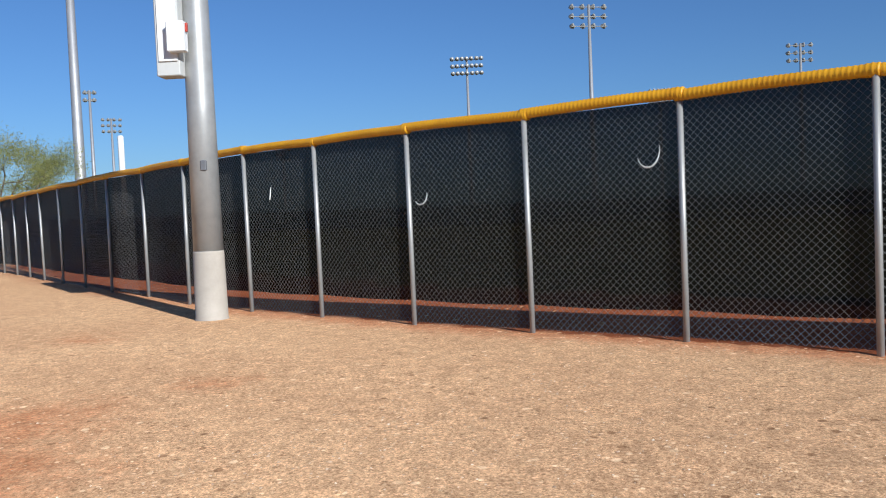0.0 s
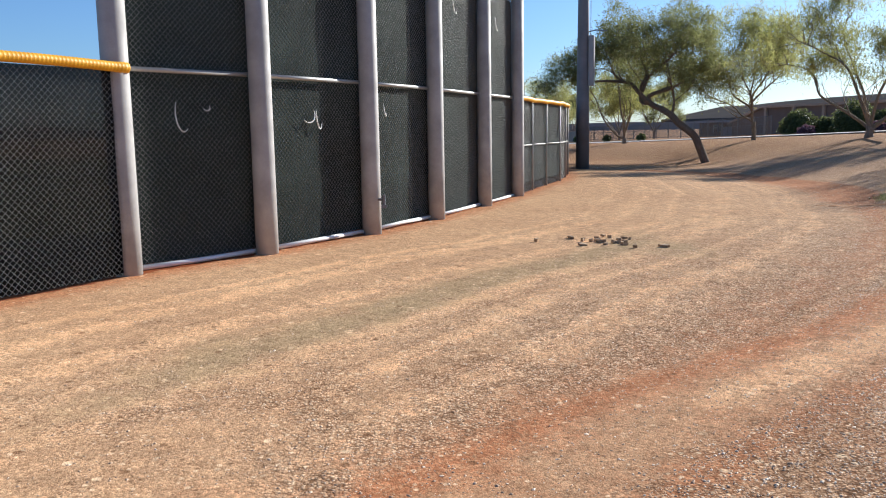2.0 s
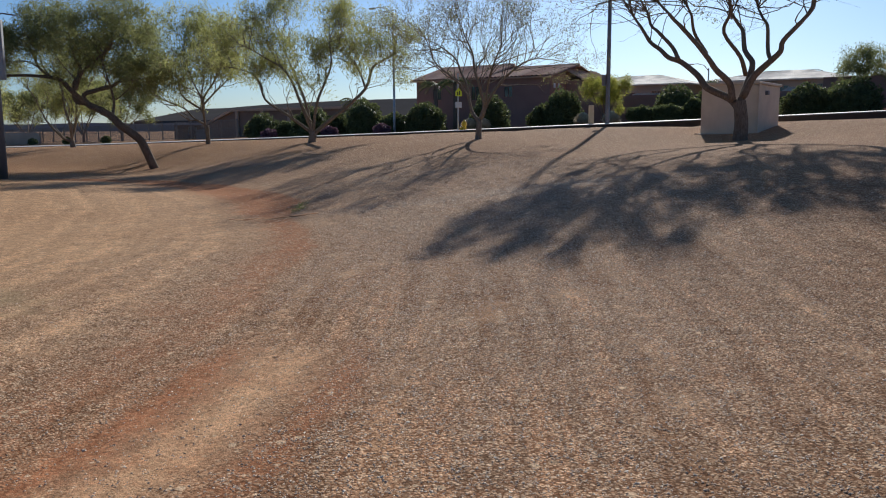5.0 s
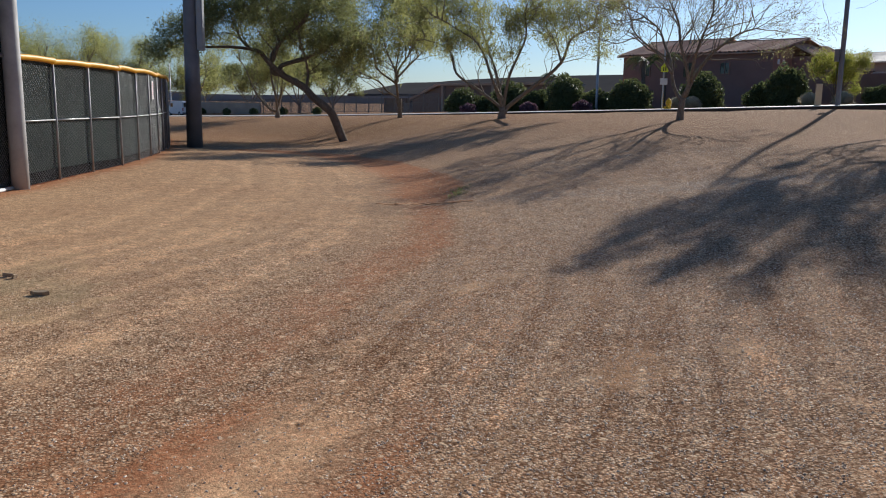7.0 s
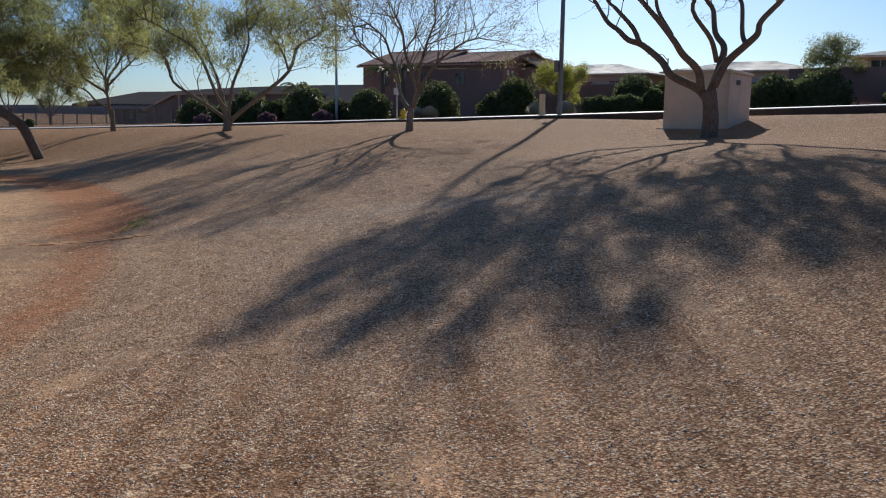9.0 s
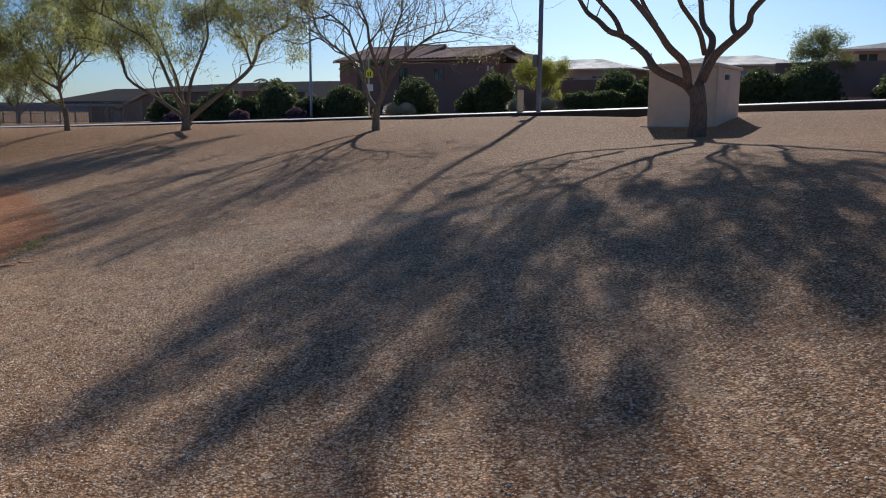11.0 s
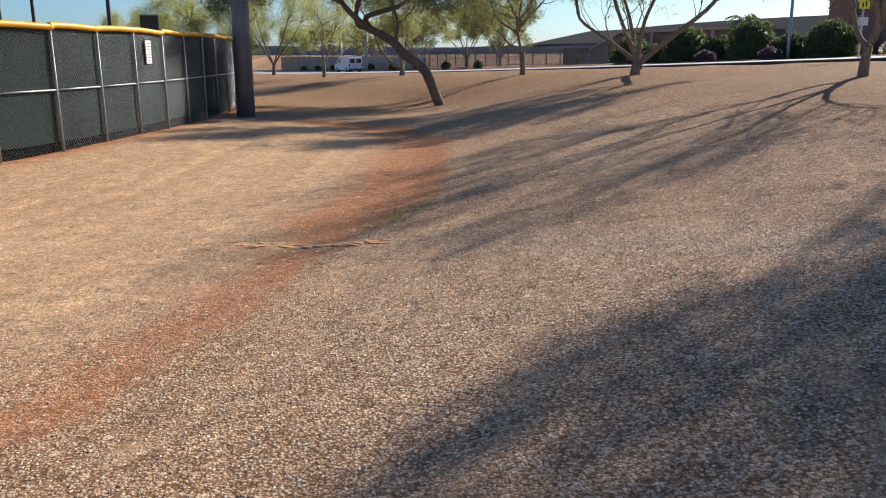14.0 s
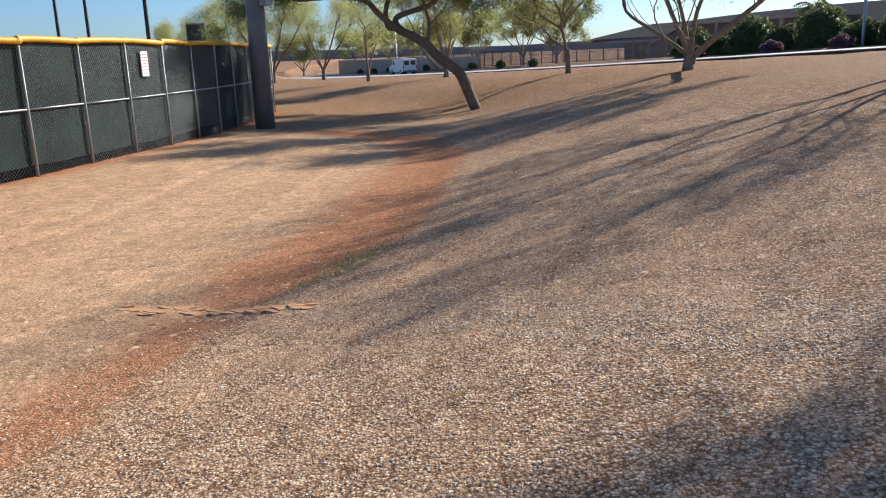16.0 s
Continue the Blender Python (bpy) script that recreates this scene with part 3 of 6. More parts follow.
def build_ground():
    def steps(lo, hi, fine, out_lo, out_hi, grow=1.16):
        mid = list(np.arange(lo, hi, fine))
        right, d = [mid[-1]], fine
        while right[-1] < out_hi:
            d *= grow
            right.append(right[-1] + d)
        left, d = [mid[0]], fine
        while left[-1] > out_lo:
            d *= grow
            left.append(left[-1] - d)
        return np.array(left[:0:-1] + mid + right[1:])
    xs, ys = steps(-12, 13, 0.11, -1600, 1600), steps(-5, 27, 0.11, -1600, 1600)
    X, Y = np.meshgrid(xs, ys)
    Z = ground_z(X, Y)
    nx, ny = len(xs), len(ys)
    fd, fs, fa = line_distance(X, Y, FENCE_LINE)
    rd, rs, ra = line_distance(X, Y, RED_BAND)
    field = (fs < 0) & (Y < 60)
    rng = np.random.default_rng(5)
    Z += (rng.normal(0, 0.0035, Z.shape)) * (np.abs(X - 1) < 14) * (np.abs(Y - 11) < 18)
    Z += 0.003 * np.sin(X * 5.1 + 1.3 * np.sin(Y * 3.7)) * np.sin(Y * 4.3 + np.sin(X * 2.9)) * (np.abs(X - 1) < 14) * (np.abs(Y - 11) < 18)
    # wheel ruts that bend along with the worn band
    inner = (rs < 0) & (ra > 0.01) & (ra < 0.99)
    for off in (1.3, 2.7, 3.6):
        Z -= 0.012 * np.exp(-((rd - off) / 0.16) ** 2) * inner
    Z -= 0.03 * np.exp(-(rd / 0.8) ** 2)
    side = rd * rs                                  # positive on the slope side of the worn band
    width = 0.34 + 0.30 * np.clip((Y - 12.6) / 2, 0, 1)
    near_band = (ra > 0.01) & (ra < 0.99)
    force = 0.42 + 0.26 * np.clip((Y - 6) / 3, 0, 1) + 0.5 * np.clip((Y - 13.2) / 0.8, 0, 1)
    right = np.clip((width + 0.10 - side) / 0.22, 0, 1)
    left = np.exp(-np.clip(-side / (width * 1.25), 0, 9) ** 2)
    red = np.minimum(force * right * left * near_band, 0.96)
    red = np.maximum(red, 0.9 * np.exp(-(fd / 0.45) ** 2))
    red = np.maximum(red, np.where(field & (fd < 4.0), 1.1, 0))
    for px, py, r, k in ((-8.9, -7.2, 0.9, 1.0), (-10.2, -7.4, 0.8, 0.8), (-11.4, -6.35, 0.35, 0.7), (-14.3, -8.9, 0.5, 0.7), (-1.6, 1.6, 0.9, 0.45), (0.4, 3.3, 0.8, 0.45), (1.6, 6.4, 0.7, 0.5)):
        red = np.maximum(red, k * np.exp(-((X - px) ** 2 + (Y - py) ** 2) / r ** 2))
    # the bare wheel track that the walk crosses
    td, ts, ta = line_distance(X, Y, TRACK)
    tside = td * ts
    fade = np.clip(np.minimum(ta, 1 - ta) * 7, 0, 1)
    red = np.maximum(red, (0.58 * np.exp(-((tside + 0.10) / 0.85) ** 2) + 0.5 * np.exp(-((tside + 0.40) / 0.12) ** 2) + 0.4 * np.exp(-((tside - 0.62) / 0.14) ** 2)) * fade)
    lean = np.clip((width * 0.4 - side) / (0.9 - 0.5 * np.clip((Y - 9) / 3, 0, 1)), 0, 1)
    sand = 0.80 * lean * ~field * np.clip(1.2 - fd / 9 + 0.4 * np.clip((Y - 9) / 3, 0, 1), 0.35, 1.0)
    sand = np.maximum(sand, 1.0 * np.clip((0.2 - Y) / 2, 0, 1) * np.clip((-1.8 - X) / 2, 0, 1) * ~field)
    sand = np.maximum(sand, 0.85 * np.clip((3.2 - Y) / 2, 0, 1) * np.clip((-3.2 - X) / 1.5, 0, 1) * ~field)
    sand = np.maximum(sand, 0.42 * np.clip(side / 0.6, 0, 1) * np.clip((5.5 - side) / 2, 0, 1) * np.clip((Y - 8.5) / 3, 0, 1) * np.clip((22 - Y) / 4, 0, 1) * near_band)
    trail = np.zeros_like(X)
    for off, w, k in ((1.1, 0.22, 0.66), (1.7, 0.14, 0.62), (2.5, 0.26, 0.66), (3.1, 0.12, 0.6), (3.6, 0.2, 0.62), (4.5, 0.24, 0.6), (5.1, 0.14, 0.6)):
        bend = off + 0.10 * np.sin(X * 0.5 + off * 5)
        trail = np.maximum(trail, 1.3 * k * np.exp(-((rd - bend) / w) ** 2) * inner)
    for px, py, r, k in ((3.46, 6.94, 0.20, 1.0), (3.99, 7.23, 0.18, 0.8), (3.36, 4.37, 0.26, 0.95), (3.63, 4.62, 0.22, 0.8), (4.38, 4.38, 0.26, 0.7), (0.96, 4.02, 0.30, 1.0), (2.67, 1.81, 0.2, 0.7), (1.46, 0.53, 0.2, 0.7)):
        sand = np.maximum(sand, k * np.exp(-(((X - px) * 0.80 + (Y - py) * 0.6) / (r * 1.7)) ** 2 - ((-(X - px) * 0.6 + (Y - py) * 0.8) / r) ** 2))
    sand = np.maximum(sand, np.maximum((0.50 + 0.34 * np.sin(2.9 * X + 1.3 * np.sin(3.1 * Y))) * np.exp(-((tside - 0.1) / 0.26) ** 2), 1.0 * np.exp(-(tside / 0.62) ** 2)) * fade)
    red *= 1 - 0.4 * np.exp(-((tside - 0.1) / 0.2) ** 2) * fade
    # faint wheel lines down the slope side
    for off in (0.9, 2.3, 3.9, 5.2):
        sand = np.maximum(sand, 0.42 * np.exp(-((rd - off - 0.2 * np.sin(Y * 0.6 + off)) / 0.2) ** 2) * (rs > 0) * (ra > 0.01))
    # crust of dried mud across the band
    ld, ls, la = line_distance(X, Y, CRUST)
    crust = np.exp(-(ld / 0.12) ** 2)
    Z += 0.008 * crust * (0.6 + 0.4 * np.sin(X * 23) * np.sin(Y * 17))
    sand = np.maximum(sand, 0.95 * crust)
    red = red * (1 - 0.6 * crust)
    grass = np.where(field & (fd >= 4.0), 1.2, 0.0)
    grass = np.maximum(grass, 0.62 * np.exp(-((side - width - 0.15) / 0.16) ** 2) * np.exp(-((Y - 14.0) / 0.8) ** 2))
    # gravel greyed with algae along the low line of the basin
    md, ms, ma = line_distance(X, Y, [(-6.4, 1.0), (-5.4, 2.3), (-4.8, 3.4), (-4.1, 4.1), (-3.5, 4.9), (-2.7, 6.0), (-1.7, 6.9), (-0.5, 8.2), (0.0, 9.4), (0.3, 11.0)])
    moss = 0.8 * np.exp(-(md / 0.55) ** 2) * np.clip(np.minimum(ma, 1 - ma) * 6, 0, 1)
    moss = np.maximum(moss, 0.75 * np.exp(-((X + 0.1) / 0.9) ** 2 - ((Y - 8.0) / 1.2) ** 2))
    worn = np.where(side > 0, 0.40 + 0.55 * np.clip((7.5 - side) / 5, 0, 1), 0.10 + 0.26 * np.clip((4.5 + side) / 3, 0, 1)) * near_band * ~field
    trail = np.maximum(trail, 1.1 * np.exp(-((tside - 0.1) / 0.2) ** 2) * fade * np.clip((ta - 0.35) * 5, 0, 1))
    worn *= 1 - 0.85 * np.exp(-(tside / 0.8) ** 2) * fade
    calm = 1 - 0.7 * np.clip((0.8 - Y) / 2, 0, 1) * np.clip((-1.2 - X) / 2, 0, 1)   # evenly raked by the fence
    calm = np.minimum(calm, 1 - 0.6 * np.clip((3.2 - Y) / 2, 0, 1) * np.clip((-3.0 - X) / 1.5, 0, 1))
    worn *= calm
    trail *= calm * (1 - 0.4 * np.clip((Y - 9) / 3, 0, 1))
    worn *= np.clip((30 - Y) / 8, 0.25, 1) * (1 - 0.65 * np.clip((Y - 5) / 3, 0, 1))
    dull = 1.6 * np.clip((side - 3.5) / 6, 0, 1) * ~field
    dull = np.maximum(np.minimum(dull, 1.0), 0.5 * np.clip(side / 0.8, 0, 1) * np.clip((9.5 - Y) / 3.5, 0, 1) * np.clip((X + 6) / 3, 0, 1))
    SHEET.extend((xs, ys, Z))
    verts = np.stack([X, Y, Z], -1).reshape(-1, 3)
    idx = np.arange(nx * ny).reshape(ny, nx)
    quads = np.stack([idx[:-1, :-1], idx[:-1, 1:], idx[1:, 1:], idx[1:, :-1]], -1).reshape(-1, 4)
    me = bpy.data.meshes.new("ground")
    me.vertices.add(len(verts))
    me.vertices.foreach_set("co", verts.astype(np.float32).ravel())
    me.loops.add(quads.size)
    me.loops.foreach_set("vertex_index", quads.astype(np.int32).ravel())
    me.polygons.add(len(quads))
    me.polygons.foreach_set("loop_start", np.arange(0, quads.size, 4, dtype=np.int32))
    me.polygons.foreach_set("loop_total", np.full(len(quads), 4, dtype=np.int32))
    me.polygons.foreach_set("use_smooth", np.ones(len(quads), dtype=bool))
    for name, data in (("red", red), ("sand", sand), ("grass", grass), ("moss", moss), ("worn", worn), ("trail", trail), ("dull", dull), ("across", side), ("along", ra * 60.0)):
        at = me.attributes.new(name, "FLOAT", "POINT")
        at.data.foreach_set("value", data.astype(np.float32).ravel())
    me.update(calc_edges=True)
    me.materials.append(M["gravel"])
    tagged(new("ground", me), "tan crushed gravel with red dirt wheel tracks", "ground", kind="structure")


build_ground()


def strip(name, b0, b1, z_up, mat, label, thick=0.5, dip=0.0, a0=-70.0, a1=130.0):
    """A long band beside or on the road, following its fall."""
    g = Geo()
    rows = []
    for a in np.arange(a0, a1 + 0.1, 4.0):
        ac = min(max(a, -60), 120)
        top = 1.27 - 0.0315 * ac + 0.0001 * ac * ac
        (x0, y0), (x1, y1) = road_xy(a, b0), road_xy(a, b1)
        rows.append([(x0, y0, top + z_up - dip - thick), (x0, y0, top + z_up - dip), (x1, y1, top + z_up), (x1, y1, top + z_up - thick)])
    for r in rows:
        g.v.extend(r)
    for i in range(len(rows) - 1):
        for k in range(4):
            g.f.append((4 * i + k, 4 * i + (k + 1) % 4, 4 * i + 4 + (k + 1) % 4, 4 * i + 4 + k))
    ob = part(name, g, mat)
    return tagged(ob, label, name, kind="structure")


strip("pavement", -1.5, 1.5, 0.12, M["kerb"], "pale concrete pavement beside the road", 0.5, 0.09)
# thin dark strip added where the pavement's near face lies in shade
strip("edging", -1.58, -1.5, 0.0, M["edging"], "dark strip for the shaded edge between gravel and pavement")
strip("kerb", 1.5, 1.7, 0.11, M["kerb"], "pale concrete kerb along the road")
strip("road", 1.7, 12.6, -0.12, M["asphalt"], "grey asphalt road with faded surface")
strip("kerb", 12.6, 12.8, 0.03, M["kerb"], "pale concrete kerb across the road")
strip("pavement", 12.8, 14.3, 0.03, M["kerb"], "pale concrete pavement across the road")

# ---- outfield fences ----
def wire_net(s0, s1, z0, z1, m, r=0.0017, pitch=0.072):
    """Diagonal wires of a chain-link net filling a rectangle of the plane that m lays (x along, z up)."""
    g = Geo()
    h, w = z1 - z0, s1 - s0
    for sign in (1, -1):
        off = 0.003 * sign
        k = -h
        while k < w:
            a0, a1 = max(k, 0), min(k + h, w)
            if a1 - a0 > 0.02:
                if sign > 0:
                    p, q = (s0 + a0, z0 + a0 - k), (s0 + a1, z0 + a1 - k)
                else:
                    p, q = (s0 + a0, z1 - (a0 - k)), (s0 + a1, z1 - (a1 - k))
                vs = []
                for x, z in (p, q):
                    vs += [(x, off - r, z), (x - r, off + r, z + sign * r), (x + r, off + r, z - sign * r)]
                g.add([m @ Vector(v) for v in vs], [(0, 1, 4, 3), (1, 2, 5, 4), (2, 0, 3, 5)])
            k += pitch
    return g


def panel_matrix(p, q):
    """Plane of a fence panel: x from post to post, y towards the field, z up."""
    d = Vector((q[0] - p[0], q[1] - p[1], 0))
    n = d.length
    d.normalize()
    y = Vector((-d.y, d.x, 0))
    return Matrix(((d.x, y.x, 0, p[0]), (d.y, y.y, 0, p[1]), (0, 0, 1, 0), (0, 0, 0, 1))), n


def cloth(x0, x1, z0, z1, m, y, rng, wave=0.012, nx=10, nz=8, sag=0.02):
    """A stretched cloth sheet with slight billows, two skins 3 mm apart."""
    g = Geo()
    ph = rng.uniform(0, 6.28, 4)
    rows = []
    for j in range(nz + 1):
        for i in range(nx + 1):
            u, v = i / nx, j / nz
            b = wave * (math.sin(3.1 * u * 3 + ph[0]) * math.sin(2.2 * v * 3 + ph[1]) + 0.5 * math.sin(9 * u + ph[2] + 4 * v)) * math.sin(math.pi * u) ** 0.5
            z = z0 + (z1 - z0) * v - sag * math.sin(math.pi * u) * (1 - v)
            rows.append((x0 + (x1 - x0) * u, y + abs(b), z))
    n = nx + 1
    k = len(rows)
    back = [(x, yy + 0.003, z) for x, yy, z in rows]
    vs = [m @ Vector(p) for p in rows + back]
    fs = []
    for j in range(nz):
        for i in range(nx):
            a = j * n + i
            fs.append((a, a + 1, a + n + 1, a + n))
            fs.append((k + a, k + a + n, k + a + n + 1, k + a + 1))
    return g.add(vs, fs)


def rib_cap(m, length, z, rng, r=0.062):
    """Corrugated plastic tube over the top rail, a little crooked."""
    g = Geo()
    n = int(length / 0.0145)
    b0, b1, sw = rng.uniform(-0.008, 0.02), rng.uniform(-0.008, 0.012), rng.uniform(-0.02, 0.02)
    pts, rad = [], []
    for i in range(n + 1):
        u = i / n
        pts.append(m @ Vector((-0.05 + u * (length + 0.09), sw * math.sin(3.1 * u) * 0.6, z + b0 * (1 - u) + b1 * u + 0.016 * math.sin(math.pi * u + sw * 60) - 0.012)))
        rad.append(r * (0.91 if i % 3 == 0 else 1.0) * (0.93 + 0.14 * max(0, 1 - abs(u - 0.97) / 0.06)))
    return g.tube(pts, rad, 10)


def vent_flap(m, x, z, y, w=0.27, h=0.20, turn=0.0):
    """Pale edge of a half-moon wind vent cut in the cloth."""
    g = Geo()
    pts = []
    for i in range(15):
        a = math.pi * (1.06 + 0.93 * i / 14) + turn
        pts.append(m @ Vector((x + 0.5 * w * math.cos(a), y - 0.012 - 0.02 * math.sin(math.pi * i / 14), z + h * math.sin(a))))
    return g.tube(pts, [0.003 + 0.007 * math.sin(math.pi * (i + 0.6) / 15.2) for i in range(15)], 6)


def low_fence(name, line, label, rng, gaps, vents=(), rail_front=False, first_post=True, last_post=True, seam=1.2, cloth_mat="screen", post_mat="zinc", post_r=0.031, skirt=False):
    fence = thing(name, (0, 0, 0), 0, label, "fence")
    for i, p in enumerate(line):
        if (i == 0 and not first_post) or (i == len(line) - 1 and not last_post):
            continue
        lean = rng.normal(0, 0.012, 2)
        g = Geo().tube([(p[0], p[1], gz(*p) - 0.15), (p[0] + lean[0], p[1] + lean[1], 2.34)], post_r, 10)
        part("post", g, M[post_mat], fence, smooth=True)
    for i, (p, q) in enumerate(zip(line[:-1], line[1:])):
        m, n = panel_matrix(p, q)
        gap = gaps(i)
        part("chain_link_net", wire_net(0.0, n, 0.03, 2.33, m @ Matrix.Translation((0, 0.038, 0))), M["wire"], fence, "galvanised chain-link wire net", True)
        part("windscreen", cloth(0.0, n, gap, 2.33, m, 0.055, rng), M[cloth_mat], fence, "dark green-black knitted windscreen cloth", True)
        if skirt:
            part("skirt", cloth(0.0, n, 0.03, gap + 0.06, m, 0.085, rng, 0.006, 6, 2, 0.0), M["screen"], fence, "dark strip along the foot", True)
        part("top_cap", rib_cap(m, n, 2.375, rng), M["cap"], fence, "yellow corrugated plastic safety cap", True)
        g = Geo().tube([m @ Vector((0, 0.012 if rail_front else 0.10, seam)), m @ Vector((n, 0.012 if rail_front else 0.10, seam))], 0.016, 8)
        part("rail", g, M["zinc"], fence, smooth=True)
        ties = Geo()
        for k in range(5):
            x = n * (k + 0.5) / 5
            ties.box((x - 0.012, 0.030, gap - 0.008), (x + 0.012, 0.05, gap + 0.012), m)
        tagged(part("cloth_ties", ties, M["board"], fence), kind="stuff")
    for i, x, z, w, h, t in vents:
        m, n = panel_matrix(line[i], line[i + 1])
        part("vent_flap", vent_flap(m, x * n, z, 0.03, w, h, t), M["white"], fence, "pale frayed edge of a half-moon vent", True)
    return fence


rng_f = np.random.default_rng(11)
low_fence("outfield_fence", LOW_FENCE, "low chain-link fence with dark windscreen and yellow cap", rng_f,
          lambda i: 0.30 - 0.26 * min(max((i - 15) / 4, 0), 1), last_post=False,
          vents=((15, 0.77, 1.93, 0.28, 0.20, 0.05), (17, 0.52, 1.94, 0.27, 0.20, 0.0), (19, 0.15, 1.93, 0.25, 0.18, 0.0), (13, 0.80, 1.87, 0.24, 0.17, 0.25), (10, 0.35, 1.75, 0.05, 0.12, 0.6), (12, 0.1, 1.55, 0.2, 0.1, 0.4)))
low_fence("outfield_fence", FAR_FENCE, "low chain-link fence with mid rail beside the lamp pole", rng_f, lambda i: 0.27, rail_front=True, first_post=False, seam=1.22, cloth_mat="screen_grey", post_mat="mid_zinc", post_r=0.025, skirt=True)


def tall_fence(line, rng, top=6.1):
    fence = thing("tall_net_fence", (0, 0, 0), 0, "tall chain-link fence on thick grey steel pipe posts", "fence")
    for i, p in enumerate(line):
        g = Geo().tube([(p[0], p[1], -0.3), (p[0], p[1], 1.0), (p[0], p[1], top)], [0.155, 0.152, 0.145], 18)
        part("pipe_post", g, M["pipe"], fence, "weathered grey steel pipe post", True)
    for i, (p, q) in enumerate(zip(line[:-1], line[1:])):
        m, n = panel_matrix(p, q)
        y = 0.10
        part("chain_link_net", wire_net(0.0, n, 0.06, top - 0.05, m @ Matrix.Translation((0, y + 0.03, 0))), M["wire"], fence, "galvanised chain-link wire net", True)
        for k, (z0, z1) in enumerate(((0.08, 2.36), (2.40, 4.6), (4.62, top - 0.05))):
            part("windscreen", cloth(0.0, n, z0, z1, m, y + 0.055, rng, 0.02), M["screen_grey"], fence, "weathered grey-green windscreen cloth", True)
        for z, r in ((2.37, 0.03), (4.62, 0.025), (top - 0.05, 0.03)):
            part("rail", Geo().tube([m @ Vector((0.1, y - 0.01, z)), m @ Vector((n - 0.1, y - 0.01, z))], r, 8), M["zinc"], fence, smooth=True)
        part("rail", Geo().tube([m @ Vector((0.1, y + 0.10, 1.22)), m @ Vector((n - 0.1, y + 0.10, 1.22))], 0.02, 8), M["zinc"], fence, smooth=True)
        part("bottom_rail", Geo().tube([m @ Vector((0.12, y - 0.02, 0.045)), m @ Vector((n * 0.5, y - 0.02, 0.05 + rng.normal(0, 0.006))), m @ Vector((n - 0.12, y - 0.02, 0.045))], 0.032, 8), M["white"], fence, "white painted bottom rail", True)
    for i, x, z, w, h, t in ((0, 0.45, 1.86, 0.22, 0.22, -0.9), (0, 0.62, 1.95, 0.10, 0.05, 0.3), (1, 0.45, 1.88, 0.26, 0.13, 0.5), (1, 0.55, 1.86, 0.14, 0.2, -0.6), (2, 0.3, 2.0, 0.1, 0.14, -0.7), (3, 0.5, 4.05, 0.26, 0.2, -0.8), (4, 0.5, 4.0, 0.26, 0.2, -0.7), (2, 0.6, 4.1, 0.24, 0.2, -0.4)):
        m, n = panel_matrix(line[i], line[i + 1])
        part("vent_flap", vent_flap(m, x * n, z, 0.125, w, h, t), M["white"], fence, "pale torn edge of a vent", True)
    # spigot and padlock stay on the third post
    px, py = line[2]
    g = Geo().tube([(px + 0.11, py - 0.09, 0.55), (px + 0.20, py - 0.15, 0.55)], 0.02, 8)
    g.tube([(px + 0.20, py - 0.15, 0.47), (px + 0.20, py - 0.15, 0.62)], 0.025, 8)
    g.box((px + 0.16, py - 0.19, 0.42), (px + 0.24, py - 0.12, 0.47))
    part("tap", g, M["darkpole"], fence, "small dark metal tap")
    return fence


tall_fence(TALL_FENCE, rng_f)


def fence_sign():
    p, q = FAR_FENCE[5], FAR_FENCE[6]
    m, n = panel_matrix(p, q)
    s = thing("fence_sign", (0, 0, 0), 0, "small white notice with red print on the fence", "sign")
    part("plate", Geo().box((0.67, -0.005, 1.64), (0.99, 0.018, 2.16), m, 0.004), M["white"], s)
    ink = Geo()
    for k in range(7):
        w = 0.28 if k % 3 else 0.18
        ink.box((0.83 - w / 2, -0.008, 2.085 - 0.064 * k), (0.83 + w / 2, -0.004, 2.103 - 0.064 * k), m)
    part("print", ink, M["red"], s, "rows of small red print")
    return s


fence_sign()


def far_field():
    """The other side of the ball field: a dark screened fence with trees behind it, seen through the cloth."""
    f = thing("far_fence", (0, 0, 0), 0, "dark screened fence across the ball field", "fence")
    c, r = (-30.0, 30.0), 95.0
    pts = [(c[0] + r * math.cos(radians(a)), c[1] + r * math.sin(radians(a))) for a in range(120, 262, 6)]
    for p, q in zip(pts[:-1], pts[1:]):
        m, n = panel_matrix(p, q)
        part("windscreen", Geo().box((0, 0, -0.2), (n, 0.05, 2.3), m), M["board"], f)
        part("post", Geo().box((-0.05, -0.05, -0.3), (0.05, 0.1, 2.4), m), M["dull_zinc"], f)


far_field()

